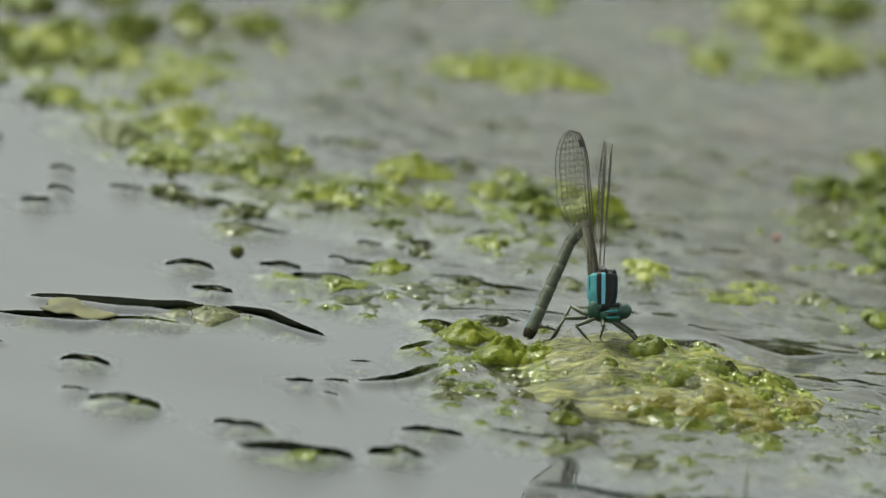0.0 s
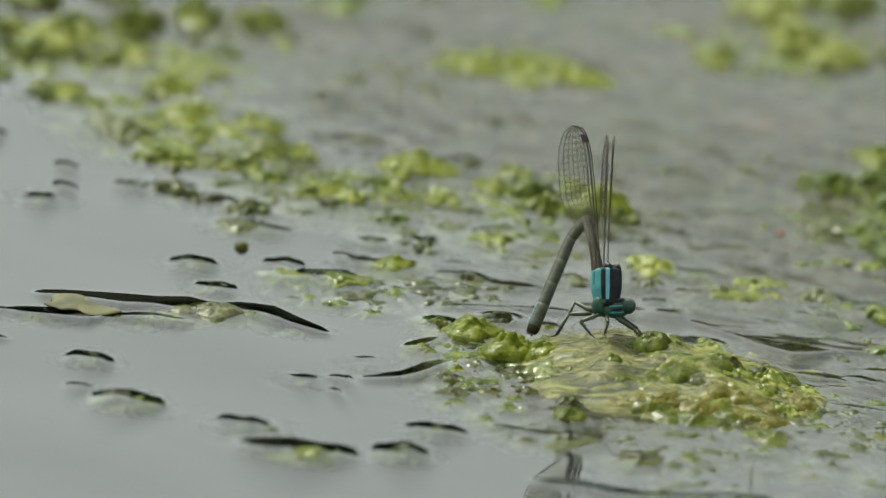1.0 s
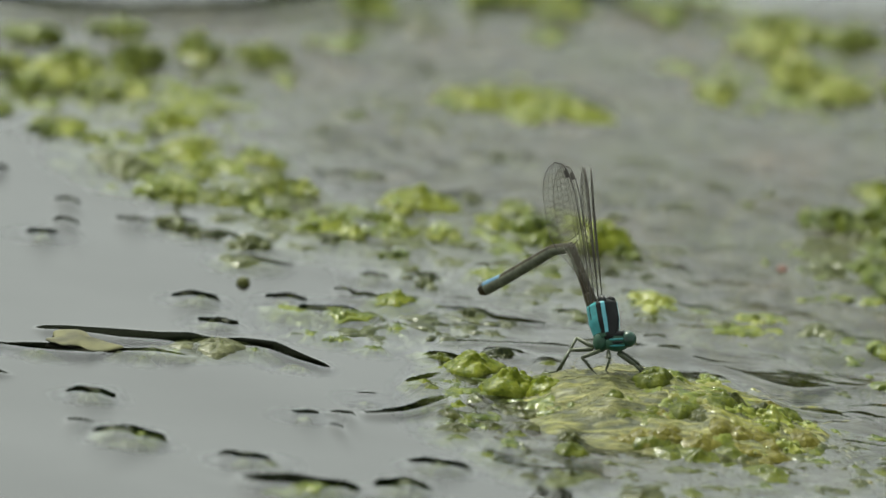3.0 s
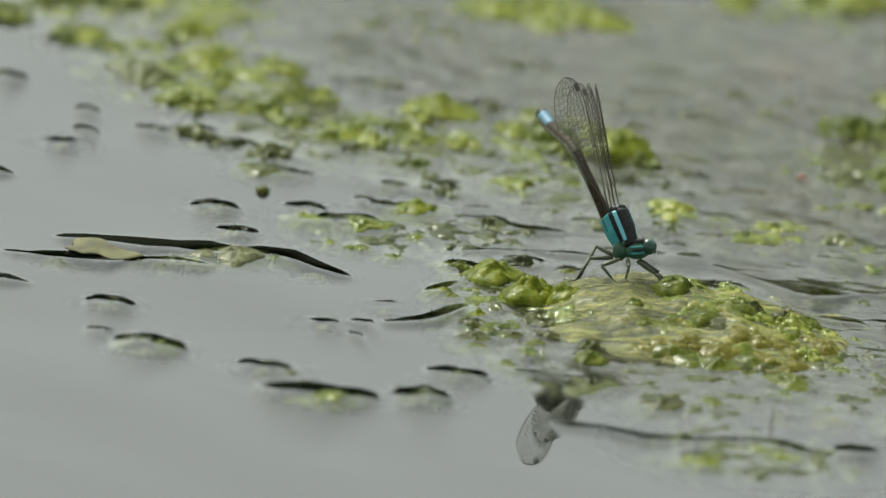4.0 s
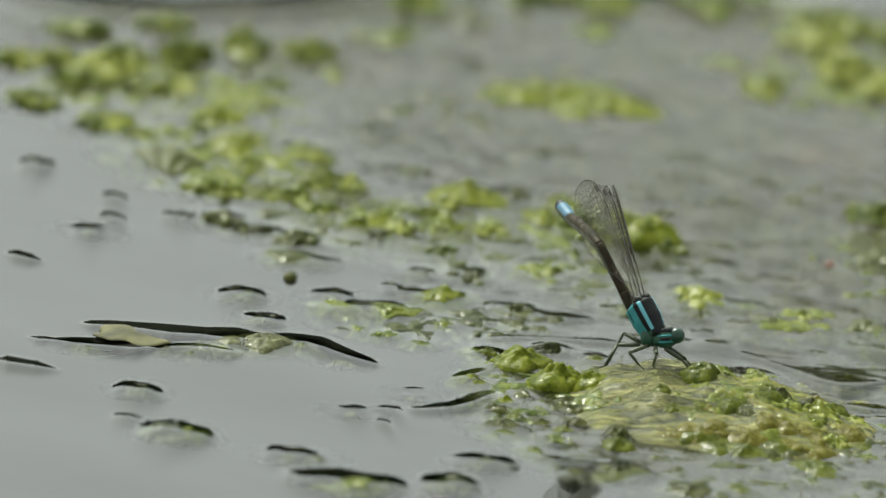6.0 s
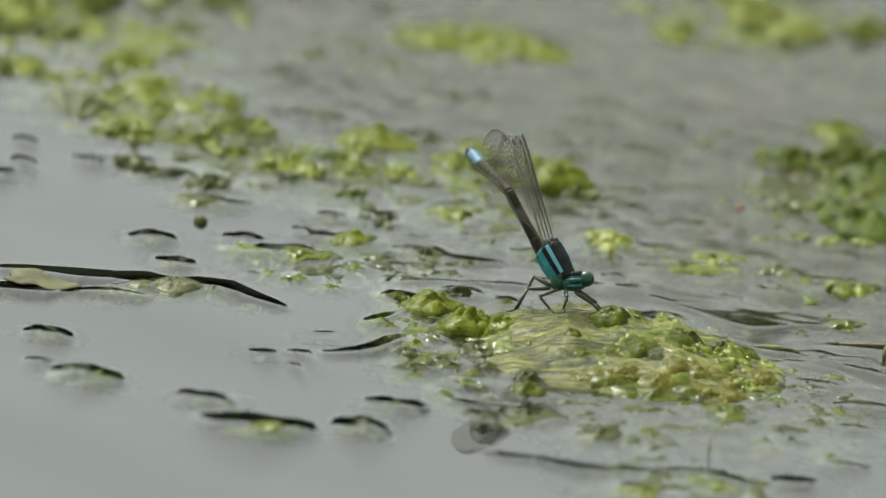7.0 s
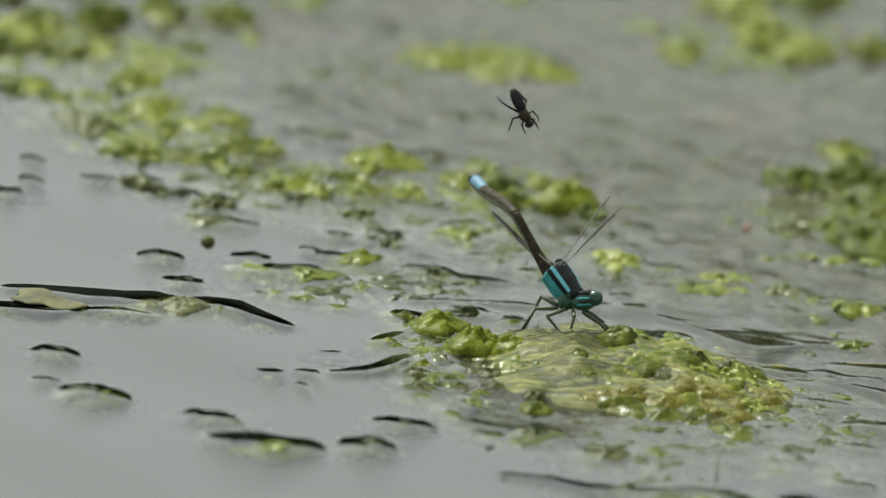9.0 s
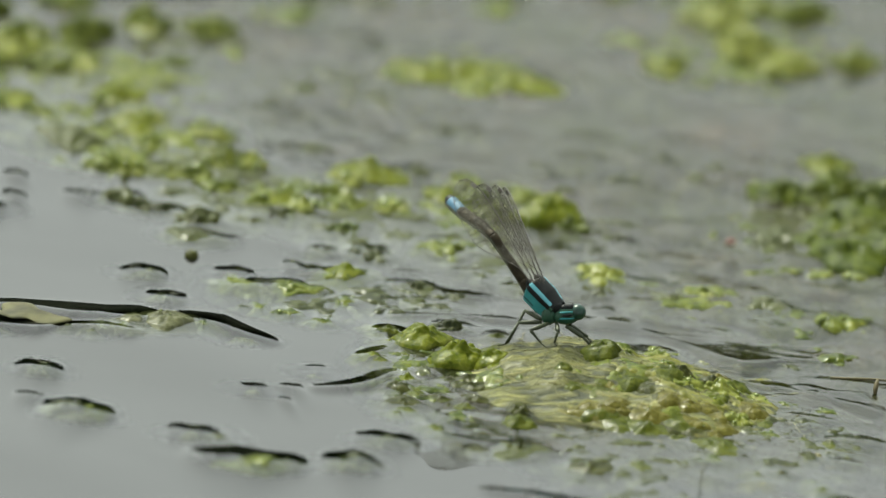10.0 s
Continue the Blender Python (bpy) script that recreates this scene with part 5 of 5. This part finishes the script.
def make_wing(name, label):
    n, m = 46, 6
    vs, fs = [], []
    for i in range(n + 1):
        s = i / n
        a0, b0 = wing_edge(s)
        for j in range(m + 1):
            u = j / m
            z = 0.05 * math.sin(u * 12.0) + 0.10 * math.sin(s * 3.1)
            vs.append((WING * s * MM, (a0 + (b0 - a0) * u - 1.7 * s) * MM, z * MM))
    for i in range(n):
        for j in range(m):
            q = i * (m + 1) + j
            fs.append((q, q + m + 1, q + m + 2, q + 1))
    wing = part(name, mesh_of(name, vs, fs, [MEMBRANE]), damselfly, label)

    def spot(s, u):
        a0, b0 = wing_edge(s)
        return (WING * s * MM, (a0 + (b0 - a0) * u - 1.7 * s) * MM, (0.05 * math.sin(u * 12.0) + 0.10 * math.sin(s * 3.1)) * MM)
    pieces = []
    for u, r in ((0.0, 0.105), (0.10, 0.055), (0.22, 0.04), (0.38, 0.028), (0.52, 0.024), (0.66, 0.024), (0.82, 0.024), (1.0, 0.06)):
        start = 0.0 if u in (0.0, 0.10, 0.22, 1.0) else 0.20 + 0.25 * u
        pts = [spot(start + (1.0 - start) * k / 40, u) for k in range(41)]
        pieces.append(tube(pts, [r * MM * (0.45 + 0.4 * min(1.0, k / 14)) for k in range(41)], 4, False))
    cols = 32
    us = (0.0, 0.10, 0.22, 0.38, 0.52, 0.66, 0.82, 1.0)
    for c in range(cols):
        for k in range(len(us) - 1):
            s = 0.30 + 0.68 * (c + 0.5 * (k % 2)) / cols
            if s < 0.24 + 0.25 * us[k + 1] or s > 0.985 or (k == 0 and c % 2):
                continue
            pieces.append(tube([spot(s, us[k]), spot(min(0.99, s + (0.012 if (c + k) % 2 else -0.012)), us[k + 1])], 0.028 * MM, 3, False))
    v, f = merge(pieces)
    part("vein_net", mesh_of("vein_net", v, f, [VEIN]), wing, "fine dark net of veins")
    cells = [spot(s, u) for s in (0.875, 0.925) for u in (0.0, 0.15)]
    up = [(x, y, z + 0.05 * MM) for x, y, z in cells]
    dn = [(x, y, z - 0.05 * MM) for x, y, z in cells]
    part("wing_spot", mesh_of("wing_spot", up + dn, [(0, 2, 3, 1), (4, 5, 7, 6), (0, 1, 5, 4), (2, 6, 7, 3), (0, 4, 6, 2), (1, 3, 7, 5)], [VEIN], smooth=False), wing, "dark spot by the wing tip")
    return wing


WINGS = [make_wing(nm, lab) for nm, lab in (("forewing", "clear netted forewing held upright"), ("hindwing", "clear netted hindwing held upright"),
                                           ("hindwing", "clear netted hindwing held upright"), ("forewing", "clear netted forewing held upright"))]

# ---- the fly ----
fly = tagged(new("fly"), "small black fly darting over the water", "insect")


def fly_part(name, centre, radii, mat, label=""):
    v = BALL3[0] * np.array(radii) * MM
    ob = part(name, mesh_of(name, [tuple(p) for p in v], [tuple(int(i) for i in q) for q in BALL3[1]], [mat]), fly, label)
    ob.location = Vector(centre) * MM
    return ob


fly_part("abdomen", (0, 0, 1.7), (0.75, 0.65, 1.75), BLACK)
fly_part("thorax", (0, 0, -0.5), (0.75, 0.7, 0.95), BRONZE, "grey-dusted thorax")
fly_part("head", (0.1, 0, -1.75), (0.62, 0.5, 0.5), BLACK)
for bend in (((0.3, 0, 0.0), (1.0, 0.2, 1.2), (0.7, 0.3, 2.2), (0.3, 0.3, 3.6)), ((-0.4, 0, 0.1), (-1.4, 0.2, 1.4), (-2.0, 0.3, 2.4), (-2.3, 0.3, 3.4)),
             ((-0.4, 0, -0.4), (-1.6, 0.3, -0.2), (-2.3, 0.2, -1.0), (-2.8, 0.2, -1.5)), ((0.4, 0, -0.5), (1.2, 0.5, -0.4), (1.5, 0.6, -1.3), (1.4, 0.6, -2.0)),
             ((0.2, 0.4, -0.9), (0.8, 1.0, -1.4), (0.9, 1.2, -2.4), (0.9, 1.2, -2.9)), ((-0.2, 0.4, -0.9), (-0.8, 1.0, -1.4), (-0.9, 1.2, -2.3), (-0.8, 1.2, -2.8))):
    v, f = tube([Vector(p) * MM for p in bend], [0.16 * MM, 0.15 * MM, 0.10 * MM, 0.05 * MM], 6)
    part("leg", mesh_of("fly_leg", v, f, [BLACK]), fly)
for sx in (1, -1):
    vs, fs = [], []
    for i in range(13):
        s = i / 12
        w = 1.0 * math.sin(math.pi * min(1, s * 0.92 + 0.04)) ** 0.6
        vs += [(sx * 3.6 * s * MM, 0.4 * MM, (-0.4 - w) * MM), (sx * 3.6 * s * MM, 0.4 * MM, (-0.4 + 0.6 * w) * MM)]
    for i in range(12):
        fs.append((2 * i, 2 * i + 2, 2 * i + 3, 2 * i + 1))
    part("wing", mesh_of("fly_wing", vs, fs, [MEMBRANE]), fly, "clear wing")


# ---- what moves ----
# seconds; joint of thorax and tail, bend of the tail, tail tip: to the side, up and away
POSTURE = (
    (0.0, (-0.60, 9.00, 1.5), (-1.43, 16.88, 7.4), (-8.55, 0.97, 5.0)),
    (0.3, (-0.38, 9.30, 1.5), (-0.90, 17.10, 7.4), (-8.47, 1.05, 5.0)),
    (0.5, (-0.30, 9.30, 1.5), (-0.53, 16.80, 7.4), (-8.55, 0.97, 5.0)),
    (1.0, (-0.60, 9.15, 1.5), (-1.88, 17.18, 7.4), (-8.70, 0.97, 5.0)),
    (1.5, (-0.45, 9.22, 1.5), (-1.05, 17.02, 7.4), (-8.62, 0.97, 5.0)),
    (2.0, (-0.30, 9.45, 1.5), (-0.97, 17.32, 7.4), (-9.00, 1.12, 5.0)),
    (2.2, (-0.53, 9.30, 1.5), (-1.27, 17.32, 7.4), (-9.15, 1.12, 5.0)),
    (2.6, (-0.82, 9.07, 1.5), (-2.62, 17.77, 7.0), (-12.75, 4.50, 8.5)),
    (2.95, (-1.50, 9.22, 1.5), (-4.80, 18.97, 5.5), (-14.40, 13.12, 13.5)),
    (3.3, (-2.10, 9.38, 1.5), (-6.60, 19.27, 3.0), (-12.07, 18.52, 20.3)),
    (3.6, (-2.48, 9.38, 1.5), (-7.05, 19.50, 3.0), (-12.67, 21.97, 20.3)),
)
POSTURE += (
    (4.0, (-2.55, 9.07, 1.5), (-7.20, 19.12, 3.0), (-11.78, 23.47, 20.3)),
    (4.5, (-2.32, 8.92, 1.5), (-7.35, 18.97, 3.0), (-11.17, 23.93, 20.3)),
    (5.0, (-2.62, 9.00, 1.5), (-7.72, 18.60, 3.0), (-12.82, 22.88, 20.3)),
    (6.5, (-3.15, 8.62, 1.5), (-7.80, 17.62, 3.0), (-12.75, 21.90, 20.3)),
    (7.5, (-2.92, 8.03, 1.7), (-8.03, 17.25, 3.5), (-12.67, 21.38, 20.3)),
    (8.0, (-3.07, 7.80, 1.7), (-8.17, 16.95, 3.5), (-12.67, 20.70, 20.3)),
    (8.9, (-3.15, 7.65, 1.7), (-8.10, 16.88, 3.5), (-12.82, 20.55, 20.3)),
    (9.0, (-3.15, 7.95, 1.7), (-8.40, 17.47, 3.5), (-13.50, 20.93, 19.8)),
    (9.1, (-3.52, 8.47, 1.7), (-9.53, 18.45, 3.5), (-15.75, 21.90, 19.5)),
    (9.5, (-3.60, 7.57, 1.8), (-9.00, 16.57, 3.5), (-14.40, 20.62, 19.8)),
    (10.0, (-3.30, 7.20, 1.9), (-9.30, 16.12, 3.5), (-14.40, 19.72, 19.8)),
)
# seconds; wing root; the four tips, to the side and up; the four turns of the blade in degrees
WING_KEYS = (
    (0.0, (0.45, 8.92, 0.3), ((-3.67, 28.05), (-3.30, 27.60), (0.82, 26.18), (1.80, 26.02)), (18, 30, 80, 92)),
    (0.3, (0.67, 9.30, 0.3), ((-1.80, 28.88), (-1.43, 28.43), (2.32, 26.62), (3.30, 26.40)), (18, 30, 80, 92)),
    (0.5, (0.75, 9.22, 0.3), ((-0.67, 28.65), (-0.38, 28.20), (3.30, 26.47), (4.20, 26.25)), (18, 30, 80, 92)),
    (1.0, (0.45, 9.07, 0.3), ((-3.90, 28.20), (-3.45, 27.75), (0.53, 26.62), (1.50, 26.40)), (18, 30, 80, 92)),
    (1.5, (0.60, 9.22, 0.3), ((-2.55, 28.50), (-2.17, 28.05), (1.88, 26.47), (2.85, 26.40)), (18, 30, 80, 92)),
    (2.0, (0.75, 9.45, 0.3), ((-1.72, 29.17), (-1.35, 28.72), (2.40, 27.52), (3.38, 27.30)), (18, 30, 80, 92)),
    (2.2, (0.53, 9.30, 0.3), ((-2.77, 28.88), (-2.40, 28.43), (1.57, 27.38), (2.48, 27.22)), (18, 30, 80, 92)),
    (3.3, (-0.60, 9.30, 0.3), ((-7.27, 27.68), (-6.00, 27.00), (-3.75, 26.93), (-2.70, 26.77)), (18, 40, 75, 86)),
    (4.5, (-0.75, 9.07, 0.3), ((-7.95, 26.18), (-6.52, 25.43), (-5.33, 25.27), (-4.35, 25.27)), (18, 40, 70, 82)),
    (5.0, (-0.60, 9.07, 0.3), ((-8.70, 25.72), (-6.83, 24.90), (-5.40, 24.82), (-4.42, 24.82)), (18, 40, 68, 80)),
    (6.5, (-0.90, 8.78, -0.6), ((-8.78, 24.30), (-7.42, 23.62), (-6.30, 23.47), (-5.25, 23.62)), (18, 42, 66, 78)),
    (7.0, (-1.05, 8.78, -0.9), ((-9.07, 23.85), (-7.42, 22.95), (-6.00, 22.95), (-5.17, 23.25)), (18, 42, 66, 78)),
    (8.0, (-1.05, 8.55, -0.9), ((-9.67, 23.25), (-8.03, 22.43), (-6.67, 22.50), (-5.70, 22.57)), (18, 42, 62, 74)),
)
WING_KEYS += (
    (8.92, (-1.12, 8.55, -0.9), ((-9.82, 23.10), (-8.17, 22.27), (-6.83, 22.35), (-5.85, 22.43)), (18, 42, 62, 74)),
    (9.0, (-0.97, 8.62, -0.9), ((-9.75, 15.38), (-8.62, 16.50), (5.25, 17.62), (6.75, 16.12)), (80, 84, 90, 92)),
    (9.1, (-1.05, 8.55, -0.9), ((-10.88, 25.72), (-6.38, 25.88), (-2.25, 23.18), (-1.20, 23.47)), (15, 40, 92, 96)),
    (9.22, (-1.12, 8.55, -0.9), ((-10.12, 22.88), (-8.32, 22.20), (-6.97, 22.20), (-6.00, 22.27)), (18, 42, 62, 74)),
    (9.5, (-1.27, 8.78, -0.9), ((-12.00, 22.43), (-9.82, 22.05), (-8.40, 21.82), (-6.60, 21.60)), (18, 38, 52, 62)),
    (10.0, (-1.27, 8.47, -0.9), ((-12.15, 21.68), (-9.75, 21.00), (-7.88, 20.77), (-6.60, 20.47)), (18, 38, 52, 62)),
)


def between(rows, t):
    """The row of numbers at t, eased from row to row."""
    def flat(v):
        return np.hstack([np.ravel(np.array(q, dtype=float)) for q in v[1:]])
    for a0, b0 in zip(rows, rows[1:]):
        if t <= b0[0] + 1e-6:
            s = min(1.0, max(0.0, (t - a0[0]) / (b0[0] - a0[0])))
            s = s * s * (3 - 2 * s)
            return flat(a0) * (1 - s) + flat(b0) * s
    return flat(rows[-1])


NECK = at(0.45, 4.05, 0.4)
BACK = -AWAY * 0.72 + SIDE * 0.66


# seconds; how far the head shifts to the side and up
NOD = ((0.0, 0.0, 0.0), (0.3, 0.45, 0.15), (0.5, 0.5, 0.0), (1.0, 0.0, 0.12), (1.5, 0.36, 0.12), (2.0, 0.55, 0.2), (2.2, 0.35, 0.2),
       (3.3, -0.25, 0.55), (4.5, 0.05, 0.55), (6.5, 0.0, 0.25), (7.5, -0.2, 0.42), (8.0, 0.15, 0.38), (10.0, 0.0, 0.42))


def raised(t):
    side, up = between(NOD, t)
    return at(side, up, 0.0)


def posture(t):
    q = between(POSTURE, t)
    neck = NECK + raised(t)
    joint, bend, tip = at(*q[0:3]), at(*q[3:6]), at(*q[6:9])
    axis = joint + at(0.9, 0.05, 0.0) - neck
    body = Matrix.Translation(neck) @ frame_of(axis, BACK)
    across = body.to_3x3() @ Vector((1, 0, 0))
    d1, d2 = (bend - joint).normalized(), (tip - bend).normalized()
    mix = (0.0, 0.0, 0.03, 0.80, 1.0, 1.0, 1.0, 1.0, 1.0, 1.0)
    start, rows = joint - axis.normalized() * 1.25 * MM, []
    ang = d1.angle(d2)
    curl = 0.5 * min(1.0, max(0.0, (1.6 - ang) / 0.6))
    for n, ((share, r0, r1), k) in enumerate(zip(RINGS, mix)):
        k = k - curl * (0.0, 0.5, 0.9, 1.0)[max(0, n - 6)]
        d = (d1 * math.sin((1 - k) * ang) + d2 * math.sin(k * ang)) / math.sin(ang) if ang > 0.01 else d1
        rows.append(Matrix.Translation(start) @ frame_of(d, d.cross(across)))
        start = start + d * share * ABDOMEN * MM
    return body, rows


def wing_pose(t, i):
    q = between(WING_KEYS, t)
    root = at(*q[0:3]) + (AWAY * (-0.5 + 0.35 * i) + SIDE * (0.5 * i - 1.35)) * MM
    x, y = q[3 + 2 * i] - q[0] - 0.5 * i + 1.35, q[4 + 2 * i] - q[1]
    w = math.sqrt(max(0.0, WING * WING - x * x - y * y))
    along = at(x, y, w).normalized()
    an = radians(q[11 + i])
    left = (-SIDE - along * (-SIDE).dot(along)).normalized()
    rear = (AWAY - along * AWAY.dot(along)).normalized()
    hind = left * math.cos(an) + rear * math.sin(an)
    hind = (hind - along * hind.dot(along)).normalized()
    return Matrix.Translation(root) @ Matrix((along, hind, along.cross(hind))).transposed().to_4x4()


# seconds; to the side, up and away; three turns in degrees
FLIGHT = (
    (0.0, -3.75, 82.88, 0, 0, 0, 0), (2.0, -4.50, 67.88, 0, 0, 0, 0), (2.1, -5.10, 52.12, 0, 0, 20, 0), (2.2, -5.55, 37.57, 0, 0, 60, 0), (2.35, 33.00, 22.88, 0, 0, 60, 0),
    (2.5, 63.00, 7.88, 0, 0, 0, 0), (2.8, 63, 160, -200, 0, 0, 0), (3.3, -160, 120, -450, 0, 0, 0),
    (3.5, -130, 40, -450, 0, 0, 0), (3.6, -32.7, 30.6, -450, 0, 0, 0), (3.7, 70, 25, -450, 0, 0, 0), (3.9, 160, 60, -300, 0, 0, 0), (4.5, 100, 200, 0, 0, 0, 0), (8.6, -7.50, 76.88, 0, 0, 0, 0), (8.7, -9.00, 58.88, 0, 0, 0, 0), (8.8, -9.90, 40.50, 0, 0, 20, 0),
)
FLIGHT += (
    (8.9, -9.90, 4.50, 1, 0, 75, 0), (9.0, -6.08, 28.72, 0, 0, -25, 0), (9.1, 1.95, 38.62, 0, 0, 40, 0), (9.2, 34.57, 35.02, 0, 0, 60, 0), (9.35, 70.50, 37.88, 0, 0, 60, 0), (10.0, 93.00, 37.88, 0, 0, 60, 0),
)


# another fly that shoots past, its path and depth fitted to the camera's view: seconds; to the side, up and away
PASSING = (
    (0.0, -260, 0, -170), (2.0, -220, 4, -170), (2.1, -55.4, -2.6, -170), (2.2, 95, -5, -170), (2.4, 260, 0, -170), (5.0, 260, 260, -170), (7.5, -260, 200, -170), (8.4, -220, 16, -170),
    (8.5, -56.5, 10.2, -170), (8.6, 95, 5, -170), (8.75, 180, 160, -170), (8.9, -260, 120, -170), (9.0, -220, 6, -170), (9.1, -53.4, -1.2, -170), (9.2, 95, 4, -170), (9.4, 260, 10, -170), (10.0, 320, 20, -170),
)
passing_fly = tagged(copy_thing(fly, pose(0, 0, 0)), "dark fly flying past out of focus", "insect")


def motions():
    tail_times = [0.0, 0.15, 0.3, 0.4, 0.5, 0.75, 1.0, 1.25, 1.5, 1.75, 2.0, 2.1, 2.2] + [2.3 + 0.1 * k for k in range(15)] + [4.0, 4.25, 4.5, 5.0, 5.5, 6.0, 6.5, 7.0, 7.5, 8.0, 8.5, 8.8, 8.9, 8.95, 9.0, 9.05, 9.1, 9.2, 9.3, 9.5, 9.75, 10.0]
    poses = [(t, posture(t)) for t in tail_times]
    walk(thorax, [(t, p[0]) for t, p in poses])
    rest = head.matrix_basis.copy()
    walk(head, [(t, Matrix.Translation(raised(t)) @ rest) for t in tail_times])
    for i, ring in enumerate(SEGMENTS):
        walk(ring, [(t, p[1][i]) for t, p in poses])
    wing_times = [0.0, 0.15, 0.3, 0.4, 0.5, 0.75, 1.0, 1.25, 1.5, 1.75, 2.0, 2.1, 2.2, 2.5, 2.8, 3.1, 3.3, 3.6, 4.0, 4.5, 5.0, 5.5, 6.0, 6.5, 7.0, 7.5, 8.0, 8.5, 8.8, 8.9, 8.9667, 9.0, 9.0333, 9.1, 9.1667, 9.2333, 9.5, 10.0]
    for i, wing in enumerate(WINGS):
        walk(wing, [(t, wing_pose(t, i)) for t in wing_times])
    face = AIM.to_3x3().to_4x4() @ pose(0, 0, 0, -90, 0, 0)
    walk(fly, [(t, Matrix.Translation(FOOT + at(x, y, w)) @ face @ pose(0, 0, 0, rx, ry, rz)) for t, x, y, w, rx, ry, rz in FLIGHT])
    walk(passing_fly, [(t, Matrix.Translation(FOOT + at(x, y, w)) @ face @ pose(0, 0, 0, 0, 58, 0)) for t, x, y, w in PASSING])


motions()
